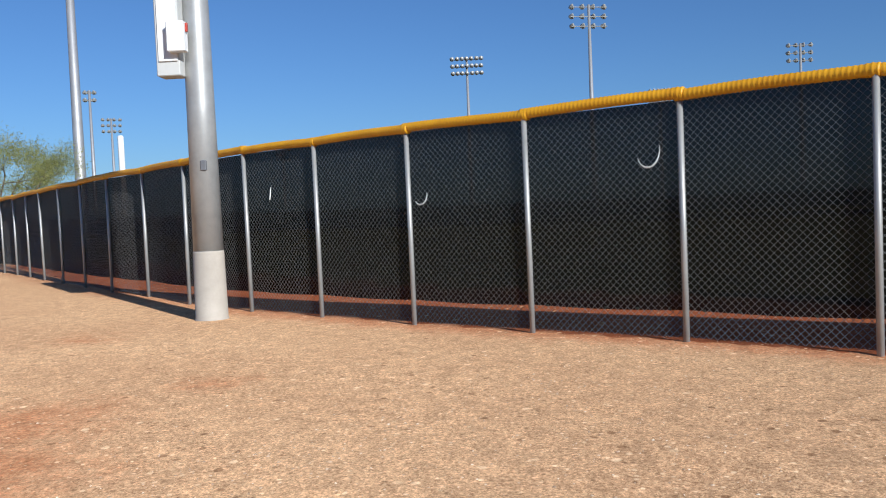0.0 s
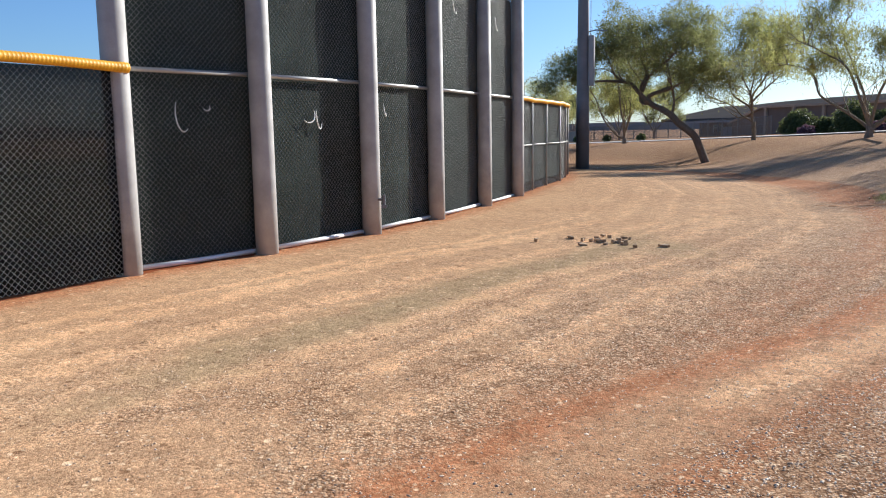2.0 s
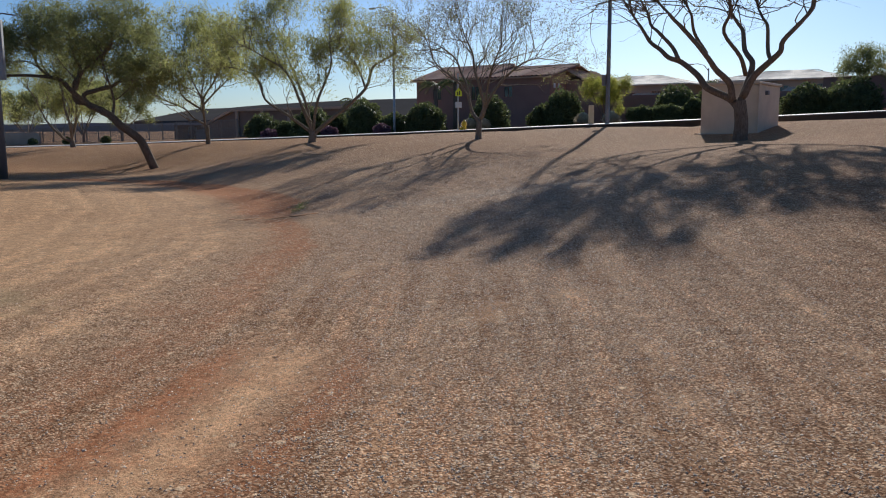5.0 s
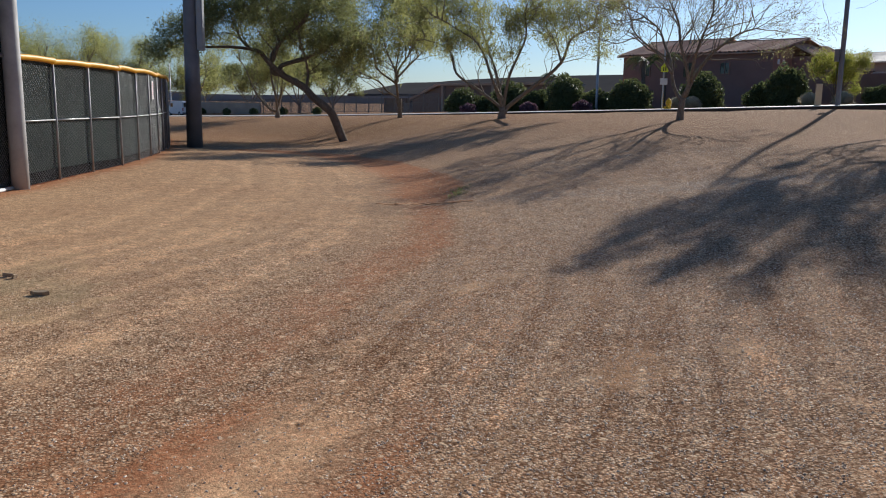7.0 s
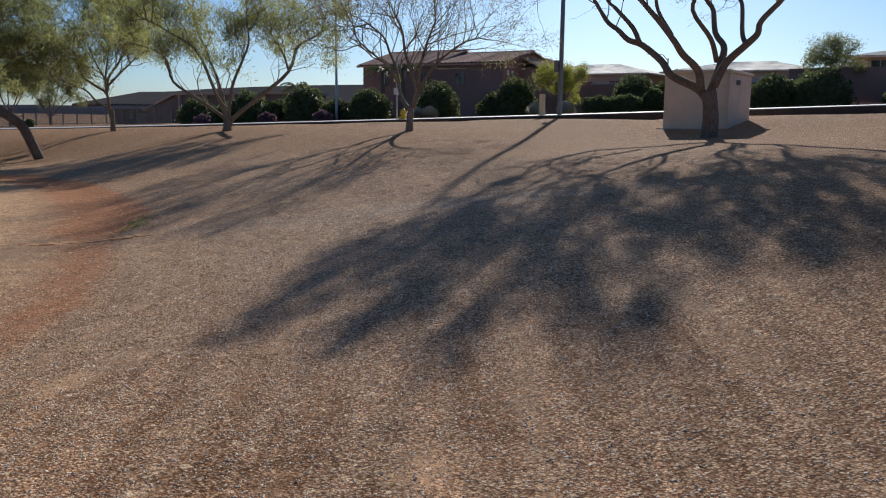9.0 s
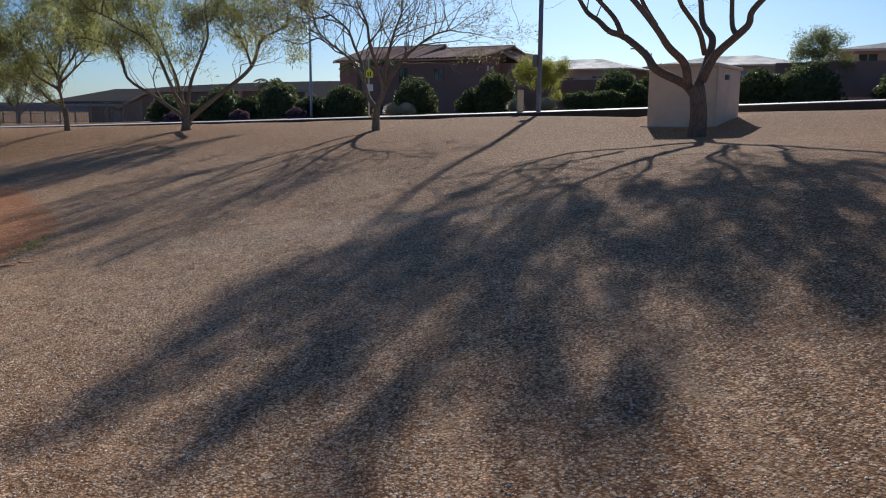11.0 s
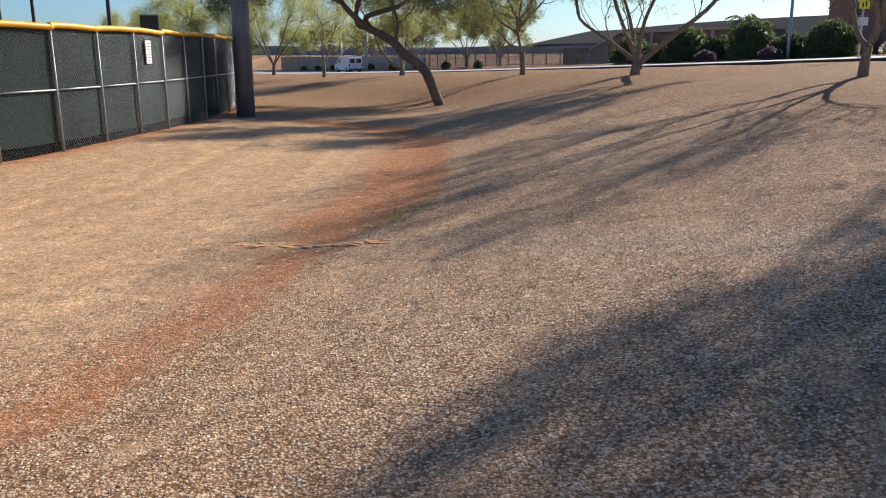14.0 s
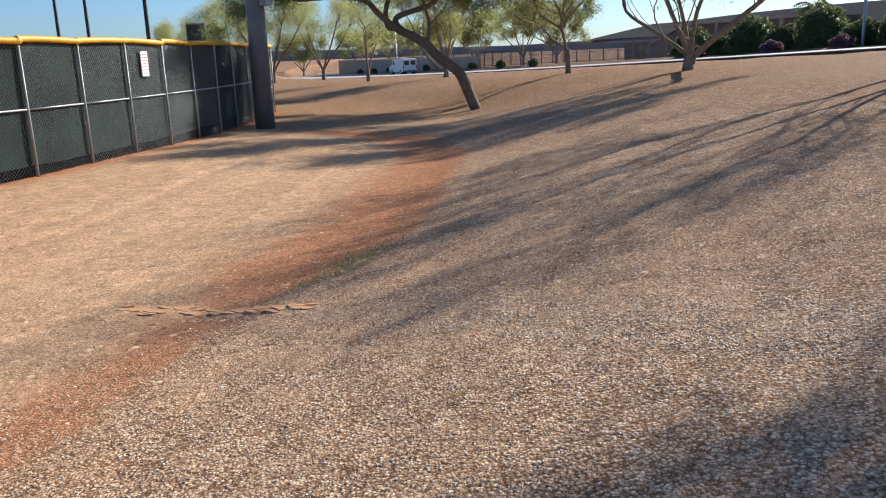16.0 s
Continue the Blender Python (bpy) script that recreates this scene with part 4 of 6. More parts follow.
# ---- poles beside the fence ----
def lamp_pole_near():
    x, y = -15.95, -7.9
    t = thing("lamp_pole", (x, y, 0), 0, "thick grey steel pole on a pale concrete foot", "pole")
    part("foot", Geo().lathe([(0.24, -0.3), (0.24, 0.0), (0.225, 0.02), (0.212, 0.93), (0.208, 0.95)], 28), M["concrete"], t, "pale concrete-coated foot", True)
    part("shaft", Geo().lathe([(0.205, 0.94), (0.19, 3.0), (0.17, 5.0), (0.10, 16.0)], 28), M["zinc"], t, "galvanised grey shaft", True)
    hand = Geo().box((0.16, 0.02, 2.05), (0.215, 0.10, 2.19), None, 0.01)
    part("hand_hole", hand, M["darkpole"], t)
    cab = part("cabinet", Geo().box((0.02, -0.47, 3.33), (0.30, -0.15, 5.3), None, 0.012), M["cabinet"], t, "tall pale grey electrical cabinet")
    part("cabinet_door", Geo().box((0.30, -0.43, 3.52), (0.325, -0.17, 5.3), None, 0.006), M["white"], cab, "white cabinet door")
    sw = part("switch_box", Geo().box((0.30, -0.26, 3.62), (0.46, -0.02, 4.02), None, 0.012), M["white"], t, "small white switch box with red lever")
    part("lever", Geo().box((0.36, -0.02, 3.88), (0.40, 0.01, 4.00), None, 0.006), M["red"], sw, "red lever")
    part("bracket", Geo().box((-0.05, -0.24, 3.55), (0.05, -0.15, 3.62)).box((-0.05, -0.24, 5.0), (0.05, -0.15, 5.07)), M["zinc"], t)
    return t


def lamp_pole_far():
    x, y = 4.18, 31.05
    t = thing("lamp_pole", (x, y, 0), 0, "thick dark grey steel pole beside the fence", "pole")
    part("shaft", Geo().lathe([(0.28, -0.3), (0.26, 3.0), (0.23, 6.0), (0.12, 16.0)], 28), M["darkpole"], t, "dark grey painted shaft", True)
    m = pose(0, 0, 0, 0, 0, -24)
    cab = part("cabinet", Geo().box((0.24, -0.18, 3.35), (0.46, 0.10, 5.35), m, 0.015), M["dim_cabinet"], t, "pale grey electrical cabinet")
    part("cabinet_door", Geo().box((0.27, -0.205, 3.45), (0.43, -0.18, 5.25), m, 0.006), M["dim_cabinet"], cab)
    arm = Geo().tube([m @ Vector((0.2, 0, 5.5)), m @ Vector((0.5, 0, 5.56)), m @ Vector((0.95, 0, 5.5))], 0.025, 8)
    part("arm", arm, M["darkpole"], t, "thin conduit arm")
    part("aerial", Geo().tube([m @ Vector((0.3, 0.0, 5.35)), m @ Vector((0.3, 0, 6.8))], 0.012, 6), M["darkpole"], t, "thin aerial rod")
    return t


lamp_pole_near()
lamp_pole_far()


def light_tower(place, height, turn, rows=3, cols=7, wide=5.0, thin=1.0, mat="tower", name_label="tall floodlight tower with rows of lamps"):
    t = thing("floodlight_tower", (*place, 0), turn, name_label, "floodlight", "floodlight towers round the fields")
    part("shaft", Geo().lathe([(0.42 * thin, -2.0), (0.40 * thin, 0.5), (0.18 * thin, height)], 12), M[mat], t, smooth=True)
    for r in range(rows):
        z = height - 0.3 - 1.25 * r
        part("crossarm", Geo().box((-wide / 2, -0.05, z - 0.045), (wide / 2, 0.05, z + 0.045)), M["dull_zinc"], t)
        for c in range(cols):
            x = -wide / 2 + 0.3 + (wide - 0.6) * c / (cols - 1)
            lamp = Geo().lathe([(0.10, -0.1), (0.20, 0.08), (0.38, 0.45), (0.40, 0.50)], 10, Matrix.Translation((x, -0.12, z + 0.32)) @ pose(0, 0, 0, 118, 0, (r * 7 + c * 13) % 17 - 8))
            lo = part("floodlight", lamp, M["zinc"], t, smooth=True)
            part("lens", Geo().lathe([(0.0, 0.44), (0.36, 0.44)], 10, Matrix.Translation((x, -0.12, z + 0.32)) @ pose(0, 0, 0, 118, 0, (r * 7 + c * 13) % 17 - 8)), M["lamp_glass"], lo)
            part("bracket", Geo().box((x - 0.03, -0.05, z), (x + 0.03, 0.03, z + 0.35)), M["dull_zinc"], lo)
    return t


def by_azimuth(eye, az, dist):
    return (eye[0] + dist * math.cos(radians(az)), eye[1] + dist * math.sin(radians(az)))


E0, E1 = (-4.7, -4.04), (-4.16, -3.47)
for az, alt, dist, wide, cols in ((172.8, 13.3, 112, 5.0, 4), (-178.9, 10.4, 145, 5.6, 7), (159.6, 9.6, 150, 4.2, 4), (141.5, 9.3, 150, 4.0, 4), (138.9, 8.6, 165, 4.2, 4),
                                  (126.6, 12.2, 118, 5.0, 4), (124.3, 10.4, 135, 5.4, 6)):
    p = by_azimuth(E1, az, dist)
    light_tower(p, 1.4 + dist * math.tan(radians(alt)), az + 90 + (20 if cols < 5 else 180), 3, cols, wide)
for az, alt, dist, wide, cols in ((-153.5, 24.0, 62, 5.0, 6), (-154.3, 8.6, 150, 2.0, 3), (-155.5, 6.9, 190, 4.0, 4), (-166.3, 4.75, 230, 4.0, 4), (168.0, 7.6, 190, 4.6, 6)):
    p = by_azimuth(E0, az, dist)
    light_tower(p, 1.4 + dist * math.tan(radians(alt)), az + 90, 2 if cols < 4 else 3, cols, wide)
E16 = (6.75, 6.73)
for az, dist, thin in ((108.0, 90, 0.5), (106.3, 80, 0.45), (102.8, 46, 0.3)):
    p = by_azimuth(E16, az, dist)
    light_tower(p, 24.0, az + 90, 3, 6, 5.0, thin, "board")

foul = by_azimuth(E0, -156.0, 120)
fp = thing("foul_pole", (*foul, 0), 0, "plain white upright foul pole", "pole")
part("shaft", Geo().lathe([(0.42, -1), (0.40, 13.4), (0.3, 13.6)], 12), M["white"], fp, smooth=True)

sb = by_azimuth(E16, 99.9, 62)
board = thing("scoreboard", (*sb, 0), 12, "dark scoreboard panel on two steel posts", "scoreboard")
part("panel", Geo().box((-0.62, -0.3, 2.6), (0.62, 0.2, 4.55), None, 0.03), M["board"], board)
for sx in (-0.42, 0.42):
    part("leg", Geo().box((sx - 0.08, -0.1, -0.4), (sx + 0.08, 0.1, 2.63)), M["darkpole"], board)
part("trim", Geo().box((-0.65, -0.33, 4.49), (0.65, -0.27, 4.58)), M["darkpole"], board)

# ---- trees ----
def bezier_way(pts, n):
    """A smooth way through control points (Catmull-Rom), as n points a stretch."""
    pts = [Vector(p) for p in pts]
    ext = [pts[0] * 2 - pts[1]] + pts + [pts[-1] * 2 - pts[-2]]
    out = []
    for i in range(1, len(ext) - 2):
        p0, p1, p2, p3 = ext[i - 1:i + 3]
        for k in range(n):
            t = k / n
            out.append(0.5 * ((2 * p1) + (p2 - p0) * t + (2 * p0 - 5 * p1 + 4 * p2 - p3) * t * t + (3 * p1 - p0 - 3 * p2 + p3) * t ** 3))
    return out + [pts[-1]]


def under_dome(p, tips, top, reach, rim=0.28, flat=1.0, drift=0.0):
    """Draws what grows past a low rounded crown back under it, in proportion."""
    mid = tips.mean(0)
    far, high = np.percentile(np.hypot(*(tips - mid)[:, :2].T), 98), np.percentile(tips[:, 2], 98)
    d = p[:, :2] - mid[:2]
    r = np.hypot(d[:, 0], d[:, 1]) + 1e-6
    r0, up = reach * 0.5, np.clip((p[:, 2] - 0.4 * top) / (0.2 * top), 0, 1)
    r2 = np.where(r > r0, r0 + (r - r0) * (reach - r0) / max(far - r0, 0.1), r)
    k = 1 + (r2 / r - 1) * up
    ray = np.array((0.83, 0.56))
    d = d + (d @ ray)[:, None] * ray * (flat - 1) * up[:, None]
    d = d + np.clip((p[:, 2] - 4.0) / 1.8, 0, 1)[:, None] * np.array((-0.6, 0.8)) * drift
    lid = top * (1 - rim * np.minimum(r2 / reach, 1.1) ** 2)
    z0 = 0.5 * lid
    z = np.where((p[:, 2] > z0) & (high > lid), z0 + (p[:, 2] - z0) * (lid - z0) / np.maximum(high - z0, 0.1), p[:, 2])
    return np.column_stack([mid[0] + d[:, 0] * k, mid[1] + d[:, 1] * k, z])


class Tree:
    def __init__(self, seed):
        self.rng, self.wood, self.tips, self.droop = np.random.default_rng(seed), Geo(), [], 0.3

    def limb(self, pts, r0, r1, n=4, sides=8):
        way = bezier_way(pts, n)
        k = len(way)
        self.wood.tube(way, [r0 + (r1 - r0) * (i / (k - 1)) ** 0.8 for i in range(k)], sides)
        return way

    def grow(self, p, d, length, r, level, spread=0.6, up=0.15, wig=0.22, kids=(2, 4), shrink=0.68, tip_every=1):
        """A branch from p along d that forks level more times; twig ends are kept for the leaves."""
        rng = self.rng
        d = Vector(d).normalized()
        pts, n = [Vector(p)], 4
        for i in range(n):
            d = (d + Vector(rng.normal(0, wig, 3)) + Vector((0, 0, up * 0.5))).normalized()
            pts.append(pts[-1] + d * length / n)
        r1 = max(r * 0.55, 0.004)
        self.wood.tube(pts, [r + (r1 - r) * i / n for i in range(n + 1)], 6 if r > 0.03 else (4 if r > 0.012 else 3), r > 0.03)
        if level == 0:
            self.tips += [pts[2], pts[3], pts[4]]
            return
        for k in range(rng.integers(*kids)):
            at = pts[n] if k == 0 else pts[rng.integers(1, n + 1)]
            side = Vector(rng.normal(0, 1, 3))
            side -= d * side.dot(d)
            side.normalize()
            nd = d + side * spread * rng.uniform(0.6, 1.4) + Vector((0, 0, up))
            self.grow(at, nd, length * shrink * rng.uniform(0.8, 1.2), r1 * (0.95 if k == 0 else 0.75), level - 1, spread, up, wig, kids, shrink)

    def sprout(self, way, start, count, length, r, level, outward=0.7, **kw):
        """Side branches off a limb, from a part of its way on."""
        rng = self.rng
        n = len(way)
        for k in range(count):
            i = int(n * (start + (1 - start) * (k + rng.uniform(0, 1)) / count))
            i = min(max(i, 1), n - 1)
            d = (way[i] - way[i - 1]).normalized()
            side = Vector(rng.normal(0, 1, 3))
            side.z = abs(side.z) * 0.8
            side = (side - d * side.dot(d)).normalized()
            self.grow(way[i], d * 0.7 + side * outward, length * rng.uniform(0.7, 1.25), r, level, **kw)

    def spray(self, anchors, targets):
        """Thin boughs from the limbs out to the given places; returns the twig places along their outer ends."""
        rng, out = self.rng, []
        for q in targets:
            d = np.linalg.norm(anchors - q, axis=1) + 2.0 * np.clip(anchors[:, 2] - q[2] + 0.4, 0, 9)
            a, q = Vector(anchors[int(np.argmin(d))]), Vector(q)
            b = a.lerp(q, 0.5) + Vector(rng.normal(0, 0.15, 3)) + Vector((0, 0, 0.1))
            run = (q - b).normalized()
            way = bezier_way([a, b, q, q + run * 0.5 + Vector(rng.normal(0, 0.12, 3))], 6)
            k = len(way)
            self.wood.tube(way, [0.022 + (0.004 - 0.022) * i / (k - 1) for i in range(k)], 4, False)
            for p in way[k // 2:]:
                out.append(p)
                for _ in range(3):
                    e = p + (run * 0.6 + Vector(rng.normal(0, 0.7, 3))).normalized() * rng.uniform(0.2, 0.5)
                    self.wood.tube([p, e], [0.005, 0.003], 3, False)
                    out += [e, p.lerp(e, 0.6)]
        return np.array([tuple(p) for p in out])

    def finish(self, name, place, label, category, bark, leaves=(), group="trees on the gravel bank", dome=None, sprays=None):
        """leaves: rows of material, leaves a twig, scatter, length, width, share of the twigs, lowest height."""
        t = thing(name, place, 0, label, category, group)
        if dome:
            ends = np.array([tuple(p) for p in self.tips])
            self.wood.v = [tuple(p) for p in under_dome(np.array(self.wood.v), ends, *dome)]
            self.tips = list(under_dome(ends, ends, *dome))
        fronds = self.spray(under_dome(np.array(sprays[0]), ends, *dome), sprays[1]) if sprays else []
        part("trunk", self.wood, bark, t, smooth=True)
        tips = np.array([tuple(p) for p in self.tips])
        for mat, per, radius, length, width, share, low in leaves:
            use = tips[(self.rng.uniform(0, 1, len(tips)) < share) & (tips[:, 2] > low)]
            if len(use):
                c, ax, ay = spread_leaves(self.rng, use, per, radius, length, width, self.droop)
                ob = new("crown", quads_mesh("crown", c, ax, ay, mat))
                ob.parent = t
        if sprays:
            c, ax, ay = spread_leaves(self.rng, fronds, *sprays[3:])
            new("crown", quads_mesh("crown", c, ax, ay, sprays[2])).parent = t
        return t


def plane_of(base, eye):
    """Turns (across, up, depth) metres, as seen from eye, into the tree's own axes."""
    f = Vector((base[0] - eye[0], base[1] - eye[1], 0)).normalized()
    r = Vector((f.y, -f.x, 0))
    return lambda x, z, y=0.0: r * x + f * y + Vector((0, 0, z))


def scaled(flat, pts, s, ox, oz, dy=0.0, bend=0.0):
    return [flat((x - ox) * s, (oz - z) * s, dy * i / len(pts) + bend * math.sin(2.0 * i)) for i, (x, z) in enumerate(pts)]


def tree_bare_fork():
    """The large forking tree by the enclosure: sinuous limbs, thin leaves high up."""
    x, y = 22.58, 14.13
    T, F = Tree(61), plane_of((x, y), (2.0, 1.56))
    sc = lambda pts, dy=0.0, b=0.08: scaled(F, pts, 0.01007, 640, 400, dy, b)
    T.limb(sc([(640, 420), (640, 392), (642, 350), (637, 300), (634, 275)], 0, 0.0), 0.25, 0.185, 4, 12)
    ways = []
    for pts, dy, r0, r1 in (
            ([(636, 305), (604, 268), (532, 232), (500, 190), (442, 142), (400, 125), (368, 95), (330, 65), (300, 10), (282, -40)], 1.2, 0.135, 0.05),
            ([(442, 142), (420, 100), (372, 48), (345, 15), (340, -45)], 0.4, 0.075, 0.04),
            ([(612, 275), (602, 222), (562, 182), (540, 150), (500, 100), (440, 32), (420, 0), (398, -45)], -1.0, 0.12, 0.045),
            ([(528, 125), (490, 62), (484, 10), (476, -40)], -0.8, 0.06, 0.035),
            ([(636, 280), (660, 195), (665, 150), (640, 108), (630, 40), (610, 0), (600, -45)], 1.6, 0.12, 0.05),
            ([(648, 195), (630, 142), (582, 75), (600, 20), (606, -40)], -1.5, 0.075, 0.04),
            ([(645, 262), (672, 202), (720, 156), (745, 130), (752, 98), (800, 45), (825, 0), (836, -45)], -0.6, 0.12, 0.05),
            ([(722, 155), (710, 120), (705, 40), (690, 0), (684, -45)], 0.9, 0.075, 0.04)):
        ways.append((T.limb(sc(pts, dy * 2.0), r0, r1, 4, 9), r1))
    # the crown is a vase that thins out on its sunny back
    rng, targets = np.random.default_rng(8), []
    while len(targets) < 58:
        r, a = 6.2 * math.sqrt(rng.uniform(0, 1)), rng.uniform(0, 6.283)
        u, v, z = r * math.cos(a), r * math.sin(a), rng.uniform(4.4 + 0.22 * r, 7.3)
        reach = 2.14 * z - u
        if abs(v) > 5.3 or not 9.6 + 0.5 * abs(v) < reach < 15.2:
            continue
        q = np.array((0.797 * u + 0.605 * v, 0.605 * u - 0.797 * v, z))
        if all(math.hypot(reach - h[1], 1.3 * (v - h[2])) > 0.82 for h in targets):
            targets.append((q, reach, v))
    for _ in range(3000):
        u, v, z = rng.uniform(-6.2, -1.0), rng.uniform(-4.6, 0.2), rng.uniform(4.8, 7.3)
        reach = 2.14 * z - u
        if 12.0 < reach < 14.9 and all(math.hypot(reach - h[1], 1.3 * (v - h[2])) > 0.66 for h in targets) and len(targets) < 60:
            targets.append((np.array((0.797 * u + 0.605 * v, 0.605 * u - 0.797 * v, z)), reach, v))
    anchors = [tuple(p) for w, _ in ways for p in w[len(w) // 2:]]
    for w, r in ways:
        e, d = w[-1], (w[-1] - w[-3]).normalized()
        out = Vector((e.x, e.y, 0)).normalized() * 0.55
        for k in range(2):
            T.grow(e, d * 0.8 + out + Vector(T.rng.normal(0, 0.55, 3)), 1.9, r * 0.8, 3, 0.7, 0.08, 0.22)
        T.sprout(w, 0.62, 4, 1.5, 0.024, 2, 0.9, spread=0.65, up=0.12)
    T.finish("forking_tree", (x, y, gz(x, y)), "large bare-limbed tree with sinuous grey-brown forking limbs", "tree", M["bark"],
             ((M["leaf_dark"], 10, 0.13, 0.13, 0.035, 0.15, 4.4), (M["leaf_dry"], 2, 0.10, 0.11, 0.05, 0.3, 4.4)), dome=(7.2, 7.0, 0.06, 0.80, 0.4),
             sprays=(anchors, [h[0] for h in targets], M["leaf_dark"], 8, 0.09, 0.13, 0.04))


def tree_pale():
    """The thin-leaved pale tree in front of the brown house."""
    x, y = 18.43, 22.18
    T, F = Tree(52), plane_of((x, y), (4.96, 4.09))
    sc = lambda pts, dy=0.0, b=0.06: scaled(F, pts, 0.00816, 1060, 300, dy, b)
    T.limb(sc([(1060, 318), (1060, 292), (1062, 250), (1066, 214)], 0, 0), 0.15, 0.085, 4, 10)
    ways = []
    for pts, dy, r0, r1 in (
            ([(1062, 222), (1036, 184), (1020, 130), (1010, 60), (985, 0), (960, -60), (900, -110)], 0.9, 0.075, 0.025),
            ([(1068, 212), (1084, 150), (1062, 70), (1040, 0), (1030, -70), (1000, -130)], -0.8, 0.075, 0.025),
            ([(1074, 206), (1104, 132), (1150, 60), (1200, 10), (1270, -40), (1330, -60)], 0.6, 0.08, 0.022),
            ([(1090, 150), (1100, 60), (1120, -20), (1150, -100)], -1.2, 0.06, 0.022),
            ([(1018, 120), (980, 60), (930, 20), (880, -20), (850, -60)], -0.5, 0.045, 0.018)):
        ways.append((T.limb(sc(pts, dy), r0, r1, 4, 8), r1))
    for w, r in ways:
        e, d = w[-1], (w[-1] - w[-3]).normalized()
        for k in range(3):
            T.grow(e, d + Vector(T.rng.normal(0, 0.5, 3)), 1.15, r * 0.8, 3, 0.6, 0.08, 0.2, (3, 5))
        T.sprout(w, 0.3, 9, 1.2, 0.022, 3, 0.7, spread=0.55, up=0.12, wig=0.2)
    T.finish("thin_leaved_tree", (x, y, gz(x, y)), "slender pale tree with bare twigs and few leaves", "tree", M["bark_pale"],
             ((M["leaf_dry"], 4, 0.11, 0.065, 0.02, 0.8, 2.0), (M["leaf_lime"], 3, 0.11, 0.07, 0.02, 0.5, 2.0)), dome=(6.6, 4.2))


def tree_vase(name, seed, x, y, eye, s, ox, oz, limbs, r_trunk, leaf, reach, per, label, trunk_up=45, top=6.9, wide=5.2):
    T, F = Tree(seed), plane_of((x, y), eye)
    T.droop = -0.9
    sc = lambda pts, dy=0.0, b=0.16: scaled(F, pts, s, ox, oz, dy, b)
    T.limb(sc([(ox, oz + 14), (ox, oz - 4), (ox, oz - trunk_up)], 0, 0), r_trunk * 1.3, r_trunk * 0.55, 4, 10)
    for pts, dy, r0, r1 in limbs:
        w = T.limb(sc([(0.5 * (pts[0][0] + ox), 0.5 * (pts[0][1] + oz))] + pts, dy) if pts[0][1] > oz - 110 else sc(pts, dy), r0 * 1.25, r1, 4, 8)
        e, d = w[-1], (w[-1] - w[-3]).normalized()
        for k in range(3):
            T.grow(e, d + Vector(T.rng.normal(0, 0.5, 3)) + Vector((0, 0, 0.2)), reach, r1 * 0.85, 3, 0.6, 0.15, 0.18)
        T.sprout(w, 0.36, 7, reach * 0.85, 0.018, 3, 0.7, spread=0.6, up=0.15, wig=0.18)
        T.sprout(w, 0.2, 3, reach * 1.1, 0.03, 2, 0.55, spread=0.5, up=0.35, wig=0.28)
    return T.finish(name, (x, y, gz(x, y)), label, "tree", M["bark_pale"], ((leaf, per * 3 + 3, 0.20, 0.24, 0.026, 0.5, 1.6), (M["leaf_dry"], 2, 0.14, 0.11, 0.04, 0.5, 1.6)), dome=(top, wide))


def tree_leaning():
    """The mesquite whose trunk leans towards the fence."""
    x, y = 10.84, 34.85
    T, F = Tree(13), plane_of((x, y), (4.96, 4.09))
    sc = lambda pts, dy=0.0, b=0.1: scaled(F, pts, 0.0104, 840, 425, dy, b)
    T.limb(sc([(848, 440), (838, 415), (808, 340), (785, 300), (722, 250), (690, 215), (640, 182)], 0, 0.0), 0.20, 0.15, 5, 12)
    ways = []
    for pts, dy, r0, r1 in (
            ([(642, 184), (602, 160), (592, 128), (640, 108), (700, 90), (745, 55), (800, 10), (830, -60)], 0.8, 0.13, 0.05),
            ([(645, 184), (600, 165), (542, 112), (500, 70), (400, 50), (285, 40), (255, 5), (240, -60)], -0.9, 0.13, 0.05),
            ([(600, 160), (560, 150), (560, 80), (590, 20), (570, -60), (560, -140)], 1.5, 0.10, 0.045),
            ([(560, 110), (590, 30), (640, -30), (690, -100), (700, -180)], -1.4, 0.08, 0.04),
            ([(480, 65), (440, 10), (420, -60), (400, -130)], 1.0, 0.07, 0.035),
            ([(690, 215), (700, 150), (680, 60), (660, -40)], -0.3, 0.07, 0.03)):
        ways.append((T.limb(sc(pts, dy), r0, r1, 4, 8), r1))
    for w, r in ways:
        e, d = w[-1], (w[-1] - w[-3]).normalized()
        for k in range(4):
            T.grow(e, d + Vector(T.rng.normal(0, 0.6, 3)), 1.35, r * 0.8, 3, 0.65, 0.06, 0.2)
        T.sprout(w, 0.35, 6, 1.3, 0.03, 3, 0.8, spread=0.65, up=0.06, wig=0.2)
    T.finish("leaning_tree", (x, y, gz(x, y)), "leaning mesquite tree with dense dark green crown", "tree", M["bark"],
             ((M["leaf_dark"], 50, 0.19, 0.15, 0.028, 0.46, 2.6),), dome=(7.4, 4.8))


